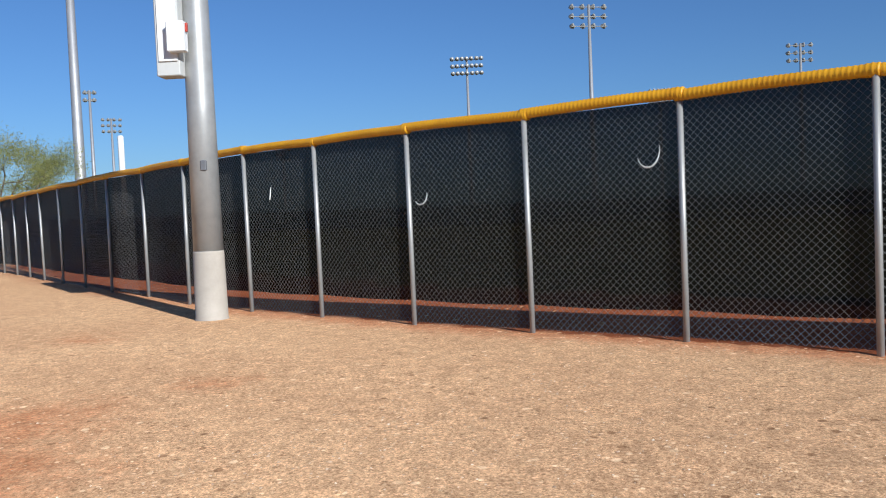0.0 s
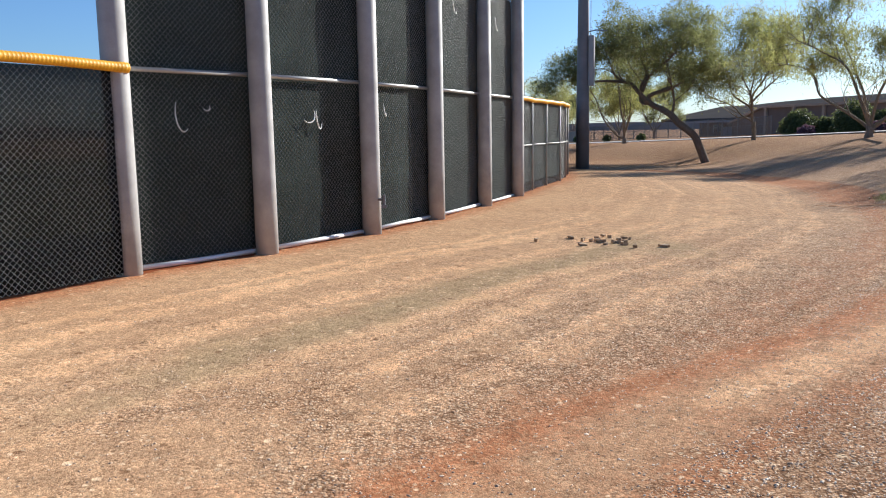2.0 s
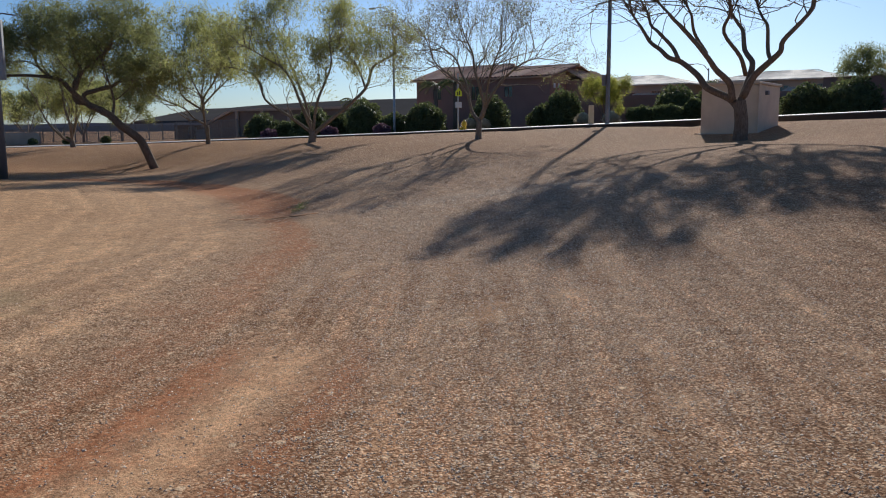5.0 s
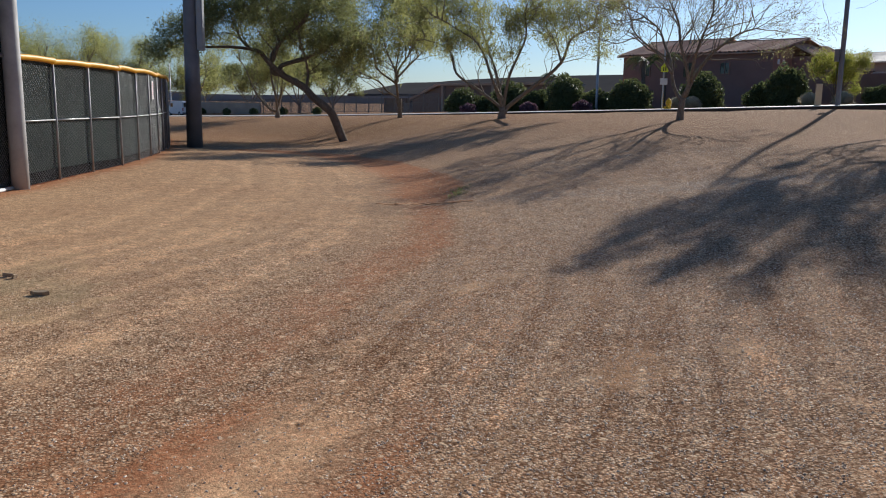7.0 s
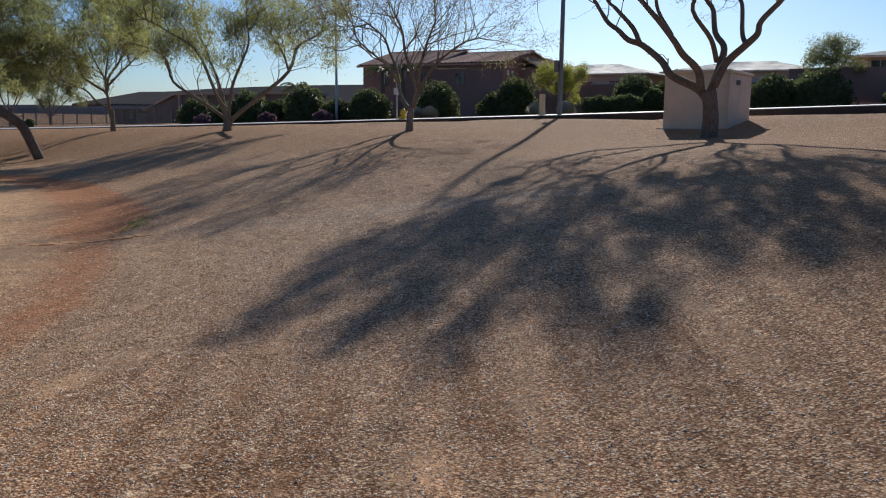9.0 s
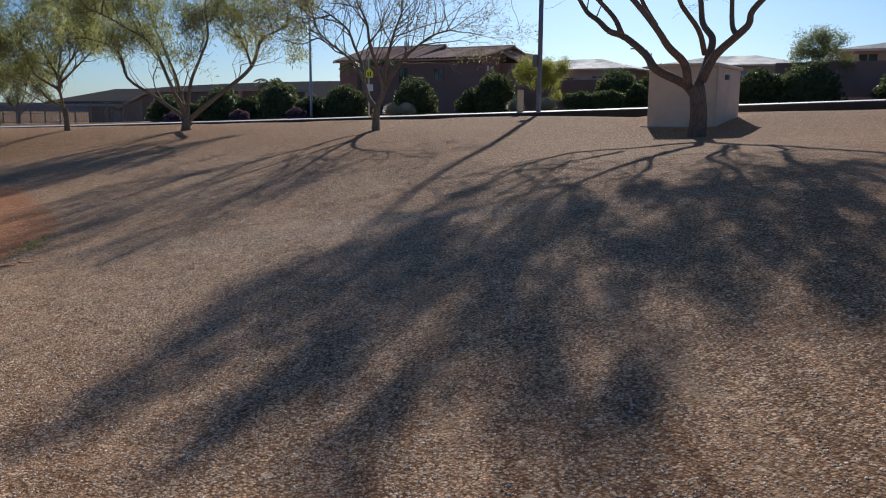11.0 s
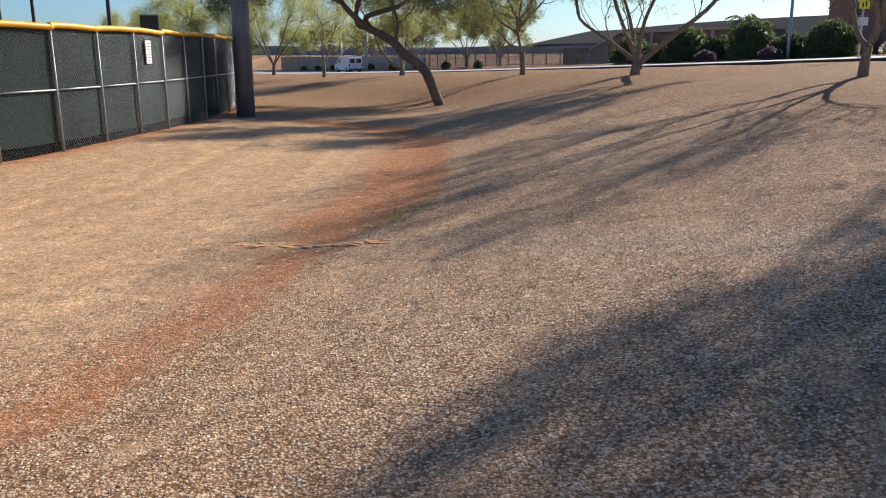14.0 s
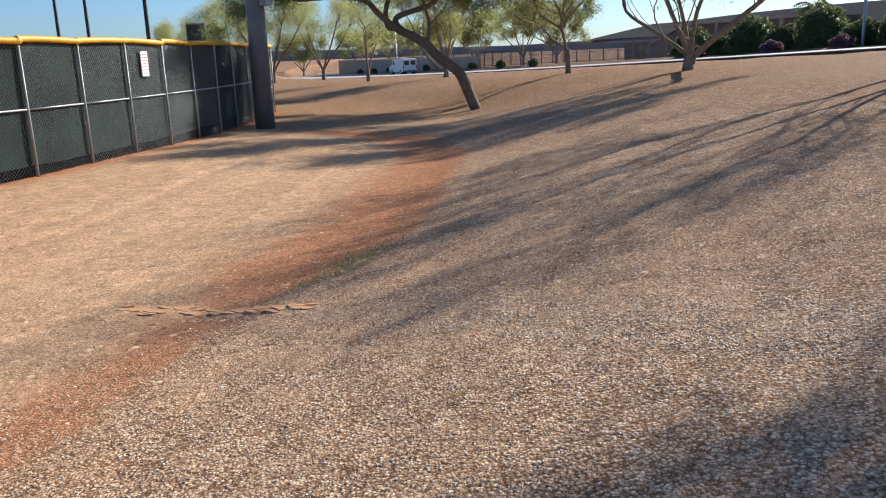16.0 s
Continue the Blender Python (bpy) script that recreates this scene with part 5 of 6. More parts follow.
def tree_simple(name, seed, x, y, height, spread, leaf, label, stems=4, dense=8, bark="bark", z_up=0.0, leafsize=0.10, group="trees on the gravel bank"):
    """A many-stemmed park tree."""
    T = Tree(seed)
    k = height / 6.0
    T.limb([(0, 0, -0.25), (0.02, 0, 0.3 * k), (0.05 * k, 0.03, 0.9 * k)], 0.17 * k, 0.13 * k, 3, 8)
    for i in range(stems):
        a = 2 * math.pi * (i + T.rng.uniform(-0.3, 0.3)) / stems
        o = spread * 0.5 * T.rng.uniform(0.55, 1.0)
        c, s = math.cos(a), math.sin(a)
        w = T.limb([(0.04, 0.02, 0.75 * k), (c * o * 0.25, s * o * 0.25, 1.7 * k), (c * o * 0.6, s * o * 0.6, 2.9 * k), (c * o * 0.85, s * o * 0.85, 4.0 * k)], 0.085 * k, 0.035 * k, 4, 6)
        for j in range(3):
            T.grow(w[-1], Vector((c * 0.5, s * 0.5, 0.8)) + Vector(T.rng.normal(0, 0.5, 3)), 1.25 * k, 0.03 * k, 2, 0.65, 0.1, 0.2)
        T.sprout(w, 0.4, 3, 1.25 * k, 0.02 * k, 2, 0.8, spread=0.65, up=0.1)
    return T.finish(name, (x, y, gz(x, y) + z_up), label, "tree", M[bark], ((leaf, dense * 5, 0.30 * k, leafsize * 1.5, leafsize * 0.32, 0.95, 1.5 * k),), group)


tree_bare_fork()
tree_pale()
tree_vase("vase_shaped_tree", 44, 17.49, 32.85, (2.02, 1.56), 0.01434, 675, 385, (
    ([(668, 350), (602, 300), (532, 250), (512, 185), (440, 130)], 1.2, 0.075, 0.03),
    ([(672, 345), (640, 262), (602, 172), (532, 110), (480, 55)], -1.0, 0.08, 0.03),
    ([(676, 345), (655, 250), (630, 180), (600, 90), (590, 20)], 0.8, 0.07, 0.028),
    ([(680, 342), (692, 262), (722, 190), (740, 138), (735, 55)], -0.6, 0.08, 0.03),
    ([(690, 352), (762, 292), (850, 216), (880, 130), (930, 60), (940, -10)], 0.5, 0.095, 0.03),
    ([(850, 216), (835, 160), (805, 100)], 1.0, 0.045, 0.02)), 0.22, M["leaf_lime"], 1.25, 5, "vase-shaped palo verde tree with olive-green leaves", 34)
tree_vase("vase_shaped_tree", 45, 15.40, 39.92, (2.02, 1.56), 0.0112, 498, 430, (
    ([(490, 345), (440, 312), (400, 268), (300, 222), (240, 170), (180, 130)], 1.2, 0.055, 0.022),
    ([(488, 330), (480, 270), (478, 230), (440, 150), (410, 60)], -1.0, 0.065, 0.025),
    ([(484, 280), (395, 215), (370, 130), (290, 60)], -1.3, 0.05, 0.022),
    ([(486, 270), (490, 220), (530, 160), (560, 110), (590, 50)], 0.9, 0.06, 0.024),
    ([(488, 250), (545, 190), (585, 150), (640, 70)], -0.7, 0.045, 0.02),
    ([(482, 260), (480, 210), (495, 120), (500, 30)], 0.4, 0.055, 0.022)), 0.15, M["leaf_lime"], 1.2, 5, "slim palo verde tree with olive-green leaves", 85, 6.8, 3.6)
tree_vase("vase_shaped_tree", 46, 11.77, 51.5, (6.75, 6.73), 0.013, 830, 325, (
    ([(830, 300), (792, 282), (742, 222), (722, 180), (690, 100)], 0.8, 0.09, 0.035),
    ([(828, 290), (818, 220), (800, 150), (790, 40), (760, -60)], -1.2, 0.09, 0.035),
    ([(832, 290), (850, 220), (880, 150), (915, 60), (950, -30)], 1.0, 0.09, 0.035),
    ([(830, 280), (850, 180), (850, 60), (860, -60)], -0.8, 0.08, 0.03)), 0.2, M["leaf_lime"], 1.4, 6, "palo verde tree with pale twisted stems", 30)
tree_leaning()
tree_simple("park_tree", 71, 4.3, 80.0, 6.5, 7.5, M["leaf_lime"], "far palo verde tree beside the road", 5, 9)
tree_simple("park_tree", 72, 7.7, 58.0, 4.6, 4.0, M["leaf_lime"], "small young palo verde tree", 3, 4)
tree_simple("park_tree", 73, 0.5, 75.0, 6.5, 8.0, M["leaf_lime"], "leafy palo verde tree behind the fence", 5, 10)
tree_simple("park_tree", 74, -4.0, 80.0, 6.0, 7.5, M["leaf_lime"], "leafy palo verde tree behind the fence", 5, 10)
tree_simple("park_tree", 75, -7.0, 84.0, 4.9, 5.5, M["leaf_lime"], "leafy palo verde tree behind the fence", 5, 10)
tree_simple("park_tree", 76, -48.0, -31.0, 6.2, 9.0, M["leaf_lime"], "round leafy tree beyond the fence", 6, 12)

# ---- by the road and across it ----
def on_road(a, b, lift=0.0):
    x, y = road_xy(a, b)
    return (float(x), float(y), gz(x, y) + lift)


ROAD_TURN = math.degrees(math.atan2(ROAD_R[1], ROAD_R[0]))     # x axis of a thing so turned runs along the road


def enclosure():
    w, d, h = 2.0, 3.0, 1.88
    x, y = 25.16, 16.26
    z = gz(x, y) - 0.05
    t = thing("utility_enclosure", (x, y, z), ROAD_TURN - 90, "beige stucco utility enclosure with flat lid", "enclosure")
    part("base_slab", Geo().box((-0.15, -w / 2 - 0.15, -0.2), (d + 0.15, w / 2 + 0.15, 0.06)), M["concrete"], t)
    part("body", Geo().box((0, -w / 2, 0.0), (d, w / 2, h - 0.1), None, 0.02), M["stucco_beige"], t)
    part("lid", Geo().box((-0.06, -w / 2 - 0.06, h - 0.1), (d + 0.06, w / 2 + 0.06, h), None, 0.02), M["stucco_beige"], t)
    part("pilaster", Geo().box((-0.03, -w / 2 - 0.03, 0), (0.3, -w / 2 + 0.0, h - 0.1)), M["stucco_beige"], t)
    part("lamp", Geo().box((0.9, -w / 2 - 0.1, h - 0.45), (1.1, -w / 2, h - 0.3), None, 0.01), M["darkpole"], t)
    return t


enclosure()

upx, upy, upz = on_road(-15.4, -0.6)
up = thing("street_lamp", (upx, upy, upz), 0, "slim dark grey street lamp pole by the pavement", "street lamp")
part("shaft", Geo().lathe([(0.10, -0.3), (0.10, 0.0), (0.095, 2.8), (0.07, 10.6)], 14), M["darkpole"], up, smooth=True)
part("arm", Geo().tube([(0, 0, 10.4), (0.9, 0.27, 10.9), (2.0, 0.6, 10.95)], [0.05, 0.045, 0.04], 8), M["darkpole"], up, smooth=True)
part("lamp_head", Geo().box((1.9, -0.15, 10.85), (2.7, 0.15, 11.0), pose(0, 0, 0, 0, 0, 16.7), 0.04), M["darkpole"], up)
part("meter_box", Geo().box((-0.10, 0.10, 2.15), (0.10, 0.28, 2.65), pose(0, 0, 0, 0, 0, 30), 0.01), M["darkpole"], up, "small grey box strapped to the pole")
part("foot", Geo().lathe([(0.26, -0.3), (0.26, 0.1), (0.2, 0.14)], 14), M["concrete"], up)


def street_lamp(a, b, h, arm, turn, lift=0.0):
    x, y, z = on_road(a, b, lift)
    t = thing("street_lamp", (x, y, z), turn, "tall slim grey street lamp with curved arm", "street lamp", "street lamps along the road")
    part("shaft", Geo().lathe([(0.13, -0.5), (0.11, 0.2), (0.07, h)], 10), M["tower"], t, smooth=True)
    part("arm", Geo().tube([(0, 0, h - 0.3), (arm * 0.3, 0, h + 0.35), (arm * 0.7, 0, h + 0.55), (arm, 0, h + 0.5)], [0.05, 0.045, 0.04, 0.035], 8), M["tower"], t, smooth=True)
    part("lamp_head", Geo().box((arm - 0.1, -0.12, h + 0.42), (arm + 0.55, 0.12, h + 0.56), None, 0.04), M["tower"], t)
    return t


street_lamp(11.4, 17.0, 9.6, 2.0, 105)
street_lamp(79.0, 14.5, 9.0, 2.2, -60)
street_lamp(86.0, 13.4, 8.0, 1.8, -70)
street_lamp(-9.0, 83.0, 6.6, 1.8, 130)
street_lamp(0.0, 62.2, 6.8, 1.8, 130)

sx, sy, sz = on_road(-6.8, -0.4)
ss = thing("crossing_sign", (sx, sy, sz), 172, "yellow-green school crossing sign on a thin post", "road sign")
part("post", Geo().box((-0.03, -0.03, -0.3), (0.03, 0.03, 3.35)), M["zinc"], ss)
part("plate", Geo().slab([(-0.2, 0.0), (0.2, 0.0), (0.2, 0.24), (0.0, 0.44), (-0.2, 0.24)], -0.012, 0.0, pose(0, 0.05, 2.15, 90, 0, 0)), M["lime"], ss, "fluorescent yellow-green pentagon plate")
part("lower_plate", Geo().box((-0.2, 0.035, 1.55), (0.2, 0.05, 1.85), None, 0.004), M["cabinet"], ss, "pale rectangular plate")
part("pictogram", Geo().box((-0.09, 0.062, 2.22), (-0.03, 0.066, 2.42)).box((0.03, 0.062, 2.2), (0.09, 0.066, 2.38)), M["black"], ss)


def hydrant(a, b):
    t = thing("fire_hydrant", on_road(a, b), 30, "yellow fire hydrant on the pavement edge", "hydrant")
    part("barrel", Geo().lathe([(0.17, 0.0), (0.17, 0.06), (0.12, 0.08), (0.12, 0.6), (0.15, 0.62), (0.15, 0.68)], 14), M["yellow"], t, smooth=True)
    part("bonnet", Geo().lathe([(0.145, 0.68), (0.13, 0.78), (0.07, 0.85), (0.04, 0.86), (0.04, 0.92)], 14), M["yellow"], t, smooth=True)
    for sgn in (-1, 1):
        part("outlet", Geo().tube([(0.1 * sgn, 0, 0.5), (0.21 * sgn, 0, 0.5)], 0.06, 10), M["yellow"], t, smooth=True)
    part("outlet", Geo().tube([(0, 0.1, 0.45), (0, 0.22, 0.45)], 0.075, 10), M["yellow"], t, smooth=True)


hydrant(-7.25, -0.5)

mk = thing("marker_post", on_road(-14.55, -0.55), 178, "tan upright marker board on a post beside the pole", "marker")
part("board", Geo().box((-0.17, -0.03, 0.35), (0.17, 0.03, 1.3), None, 0.012), M["tan_sign"], mk)
part("leg", Geo().box((-0.05, -0.04, -0.2), (0.05, 0.04, 0.4)), M["tan_sign"], mk)


def bush(place, rx, ry, h, leaf, label, name="bush", n=2600, seed=1, boxy=0.0, leaf_len=0.13, core=0.86, group="bushes across the road"):
    """A dense bush: a lumpy dark heart of twigs under a coat of leaves."""
    rng = np.random.default_rng(seed)
    t = thing(name, place, float(rng.uniform(0, 30)) if boxy == 0 else ROAD_TURN, label, "bush", group)
    d = rng.normal(0, 1, (n, 3))
    d[:, 2] = np.abs(d[:, 2])
    d /= np.linalg.norm(d, axis=1)[:, None]
    if boxy:
        d = d / (np.max(np.abs(d), axis=1)[:, None] * boxy + (1 - boxy))
    lump = 1 + 0.10 * np.sin(d[:, 0] * 7 + seed) * np.cos(d[:, 1] * 6 + seed * 2) + 0.07 * np.sin(d[:, 2] * 9 + d[:, 0] * 5)
    k = lump * rng.uniform(0.84, 1.05, n)
    c = np.stack([d[:, 0] * rx * k, d[:, 1] * ry * k, 0.08 + d[:, 2] * (h - 0.1) * k], 1)
    a = rng.normal(0, 1, (n, 3)) + d * 0.6
    a /= np.linalg.norm(a, axis=1)[:, None]
    b = np.cross(a, rng.normal(0, 1, (n, 3)))
    b /= np.linalg.norm(b, axis=1)[:, None] + 1e-9
    s = rng.uniform(0.6, 1.3, (n, 1)) * leaf_len
    ob = new("leaves", quads_mesh("leaves", c, a * s, b * s * 0.5, leaf))
    ob.parent = t
    heart, sides, rings = Geo(), 14, 7
    prof = []
    for j in range(rings):
        v = j / (rings - 1) * math.pi / 2
        for i in range(sides):
            u = 2 * math.pi * i / sides
            e = Vector((math.cos(u) * math.cos(v), math.sin(u) * math.cos(v), math.sin(v)))
            if boxy:
                e = e / (max(abs(e.x), abs(e.y), abs(e.z)) * boxy + (1 - boxy))
            f = core * (1 + 0.08 * math.sin(e.x * 7 + seed) * math.cos(e.y * 6 + seed * 2))
            prof.append((e.x * rx * f, e.y * ry * f, e.z * h * f - (0.3 if j == 0 else 0)))
    fs = [(j * sides + i, j * sides + (i + 1) % sides, (j + 1) * sides + (i + 1) % sides, (j + 1) * sides + i) for j in range(rings - 1) for i in range(sides)]
    heart.add(prof, fs)
    part("twig_core", heart, leaf, t, smooth=True)
    return t


for a, w, top, sd in ((28.2, 1.95, 2.95, 1), (24.9, 1.3, 2.3, 2), (21.8, 2.0, 3.55, 3), (18.7, 1.3, 2.8, 31), (15.5, 2.15, 4.05, 4), (12.2, 1.3, 2.8, 5), (9.0, 2.0, 3.65, 6), (2.8, 1.7, 4.05, 7), (-3.6, 1.3, 4.25, 9), (-2.3, 0.6, 3.3, 10)):
    bx, by, bz = on_road(a, 18.0)
    bush((bx, by, bz), w, 1.5, top - bz, M["leaf_bush"], "rounded dark green clipped bush", seed=sd)
for a, b, w, top, sd in ((-19.9, 20.0, 1.25, 4.2, 11), (-22.4, 20.5, 2.2, 4.6, 12), (-27.5, 20.5, 1.9, 4.1, 14), (-32.5, 20.5, 1.9, 4.2, 15), (-10.4, 22.5, 1.5, 4.5, 13), (-13.3, 22.5, 1.6, 4.6, 17), (-18.0, 23.0, 1.0, 3.6, 18)):
    bx, by, bz = on_road(a, b)
    bush((bx, by, bz), w, 1.7, top - bz, M["leaf_bush"], "large dark green bush by the pavement", seed=sd)
tree_simple("roadside_tree", 82, *on_road(-22.5, 24.0)[:2], 4.0, 1.3, M["leaf_dark"], "slim dark green tree behind the bushes", 3, 9, group="trees across the road")
for a, sd in ((-10.5, 21), (-12.25, 22)):
    bush(on_road(a, 15.8), 0.92, 0.7, 0.95, M["leaf_bush"], "low clipped rectangular green hedge block", "hedge", seed=sd, boxy=0.75, leaf_len=0.08)
bush(on_road(-13.6, 17.0), 0.6, 0.8, 1.25, M["leaf_bush"], "small rounded green bush", seed=23, leaf_len=0.1)
bush(on_road(-15.4, 17.5), 0.7, 0.8, 1.0, M["leaf_bush"], "small rounded green bush", seed=24, leaf_len=0.1)
for a, b, sd in ((24.4, 15.2, 41), (17.0, 15.2, 42), (11.3, 15.2, 43)):
    bush(on_road(a, b), 0.85, 0.7, 0.75, M["leaf_purple"], "low mound of purple-leaved shrub", "shrub", seed=sd, leaf_len=0.07, n=1800)


def grass_clump(place, r, seed):
    """A fountain of dry straw blades."""
    rng = np.random.default_rng(seed)
    t = thing("grass_clump", place, 0, "fountain of dry straw-coloured ornamental grass", "grass", "grass clumps across the road")
    g = Geo()
    for k in range(2000):
        a, v = rng.uniform(0, 6.283), rng.uniform(0.12, 1.5)
        d = Vector((math.cos(a) * math.cos(v), math.sin(a) * math.cos(v), math.sin(v)))
        p0 = Vector((d.x * 0.15, d.y * 0.15, 0.02))
        p1 = d * r * rng.uniform(0.75, 1.05) + Vector((0, 0, 0.05))
        q = Vector((-math.sin(a), math.cos(a), 0)) * 0.018
        g.add([p0 - q, p0 + q, p1 + q * 0.6, p1 - q * 0.6], [(0, 1, 2, 3)])
    part("tuft", g, M["straw"], t)


for a, sd in ((2.9, 1), (1.76, 2), (-6.42, 3), (-8.5, 4)):
    grass_clump(on_road(a, 15.4), 0.78, sd)
tree_simple("roadside_tree", 81, *on_road(-6.1, 19.5)[:2], 3.1, 3.2, M["leaf_gold"], "small bright yellow-green palo verde tree", 5, 7, "bark", group="trees across the road")


# ---- houses ----
def face_road(t):
    """Turns a building, drawn with its rear at negative y, round to face the road."""
    for me in {o.data for o in t.children_recursive if o.type == "MESH"}:
        me.transform(Matrix.Diagonal((1, -1, 1, 1)))
        me.flip_normals()


def roof_tiles(g, p0, p1, p2, p3, rows_w=0.42, amp=0.13):
    """Barrel-tile ribs running up a roof plane with eave p0-p1 and top p3-p2."""
    p0, p1, p2, p3 = (Vector(p) for p in (p0, p1, p2, p3))
    n = max(int((p1 - p0).length / rows_w), 2)
    nrm = (p3 - p0).cross(p1 - p0).normalized()
    for i in range(n):
        us = [(i + k) / n for k in (0.0, 0.22, 0.5, 0.78, 1.0)]
        ups = (0.0, 0.85, 1.0, 0.85, 0.0)
        e = [p0.lerp(p1, u) + nrm * amp * h for u, h in zip(us, ups)]
        t = [p3.lerp(p2, u) + nrm * amp * h for u, h in zip(us, ups)]
        g.add(e + t, [(k, k + 1, k + 6, k + 5) for k in range(4)])
    g.add([p0 - nrm * 0.12, p1 - nrm * 0.12, p1, p0], [(0, 1, 2, 3)])
    g.add([p0 - nrm * 0.02, p1 - nrm * 0.02, p2 - nrm * 0.02, p3 - nrm * 0.02], [(3, 2, 1, 0)])


def house_window(parent, m, w, h, frame_mat="stucco_tan"):
    win = part("window", Geo().box((-w / 2, 0.0, 0), (w / 2, 0.06, h), m), M["glass"], parent)
    fr = Geo().box((-w / 2 - 0.08, -0.05, -0.08), (w / 2 + 0.08, 0.05, 0.0), m).box((-w / 2 - 0.08, -0.05, h), (w / 2 + 0.08, 0.05, h + 0.08), m)
    fr.box((-w / 2 - 0.08, -0.05, 0), (-w / 2, 0.05, h), m).box((w / 2, -0.05, 0), (w / 2 + 0.08, 0.05, h), m).box((-0.025, -0.04, 0), (0.025, 0.04, h), m)
    part("window_frame", fr, M[frame_mat], win)


def big_house():
    """Two-storey brown house; its own x runs to the viewer's right along the road, y away from the road."""
    ox, oy, oz = on_road(17.6, 28.3)
    oz -= 0.2
    t = thing("house", (ox, oy, oz), ROAD_TURN + 180, "two-storey dark brown stucco house with clay tile roof", "house", "houses across the road")
    L, D, H, e = 14.6, 9.6, 6.15 - oz, 0.45
    part("wall", Geo().box((0, 0, -0.5), (L, -D, H)), M["stucco_brown"], t)
    m, up, lo = 8.2, H + 1.45, H + 1.15
    mid = -D / 2
    r = Geo()
    roof_tiles(r, (-e, e, H), (m, e, H), (m, mid, up), (-e, mid, up))
    roof_tiles(r, (m, -D - e, H), (-e, -D - e, H), (-e, mid, up), (m, mid, up))
    part("roof", r, M["tile_roof"], t, "brown clay barrel-tile gable roof")
    for x in (-0.02, m - 0.2, L - 0.16):
        gb = Geo().slab([(e - 0.3, H - 0.05), (mid, (up if x < m else lo) - 0.1), (-D - e + 0.3, H - 0.05)], x, x + 0.18, Matrix(((0, 0, 1, 0), (1, 0, 0, 0), (0, 1, 0, 0), (0, 0, 0, 1))))
        part("gable", gb, M["stucco_brown"], t)
    r2 = Geo()
    k = L + e
    roof_tiles(r2, (m, e, H - 0.02), (L + e, e, H - 0.02), (k, mid, lo), (m, mid, lo))
    roof_tiles(r2, (L + e, -D - e, H - 0.02), (m, -D - e, H - 0.02), (m, mid, lo), (k, mid, lo))
    part("roof", r2, M["tile_roof"], t, "brown clay barrel-tile gable roof")
    part("ridge", Geo().tube([(-e, mid, up + 0.02), (m, mid, up + 0.02)], 0.16, 8), M["tile_roof"], t, smooth=True)
    part("ridge", Geo().tube([(m, mid, lo + 0.02), (k, mid, lo + 0.02)], 0.16, 8), M["tile_roof"], t, smooth=True)
    for x, z, ww, hh in ((6.9, H - 1.9, 0.9, 1.2), (10.4, H - 1.7, 0.8, 0.9), (2.5, H - 1.8, 0.9, 1.0)):
        house_window(t, pose(x, 0.03, z, 0, 0, 180), ww, hh, "stucco_brown")
    for y in (-0.8, -1.6):
        part("wall_vent", Geo().box((L, y - 0.15, H - 1.0), (L + 0.05, y + 0.15, H - 0.6)), M["white"], t)
    house_window(t, pose(L + 0.03, -5.5, H - 2.2, 0, 0, 90), 1.1, 1.2, "stucco_brown")
    part("wing", Geo().box((L - 0.1, -3.0, -0.5), (L + 1.7, -D + 0.6, H - 0.3)), M["stucco_brown"], t)
    r3 = Geo()
    roof_tiles(r3, (L + 2.0, -2.7, H - 0.35), (L + 2.0, -D + 0.2, H - 0.35), (L - 0.1, -D + 0.2, H + 0.75), (L - 0.1, -2.7, H + 0.75))
    part("roof", r3, M["tile_roof"], t)
    for x in (4.6, 5.0):
        part("vent_pipe", Geo().tube([(x, -3.6, H + 0.9), (x, -3.6, H + 1.9)], 0.06, 8), M["tower"], t)
    face_road(t)


def plain_house(a, b, L, D, H, rh, wall, seed, lift=0.0, label="tan stucco house with low tile hip roof"):
    x, y, z = on_road(a, b, lift)
    rng = np.random.default_rng(seed)
    t = thing("house", (x, y, z - 0.3), ROAD_TURN + 180, label, "house", "houses across the road")
    part("wall", Geo().box((0, 0, -0.6), (L, -D, H), None, 0.02), M[wall], t)
    part("wall", Geo().box((L * 0.55, 1.4, -0.6), (L * 0.85, -1.0, H * 0.62), None, 0.02), M[wall], t)
    r = Geo()
    e = 0.5
    k0, k1 = (D * 0.45, -D / 2, H + rh), (L - D * 0.45, -D / 2, H + rh)
    c = [(-e, e, H), (L + e, e, H), (L + e, -D - e, H), (-e, -D - e, H)]
    roof_tiles(r, c[0], c[1], k1, k0, 0.34, 0.03)
    roof_tiles(r, c[1], c[2], k1, k1, 0.34, 0.03)
    roof_tiles(r, c[2], c[3], k0, k1, 0.34, 0.03)
    roof_tiles(r, c[3], c[0], k0, k0, 0.34, 0.03)
    part("roof", r, M["pale_tile"], t, "tile hip roof with the sun's glare in its pale colour")
    r2 = Geo()
    z2 = H * 0.62
    roof_tiles(r2, (L * 0.53, 1.8, z2), (L * 0.87, 1.8, z2), (L * 0.80, -0.2, z2 + 0.9), (L * 0.60, -0.2, z2 + 0.9), 0.34)
    part("porch_roof", r2, M["pale_tile"], t)
    for k in range(4):
        house_window(t, pose(L * (0.12 + 0.22 * k), 0.03, H * (0.62 if k % 2 else 0.60), 0, 0, 180), 1.1, 1.1)
    face_road(t)
    return t


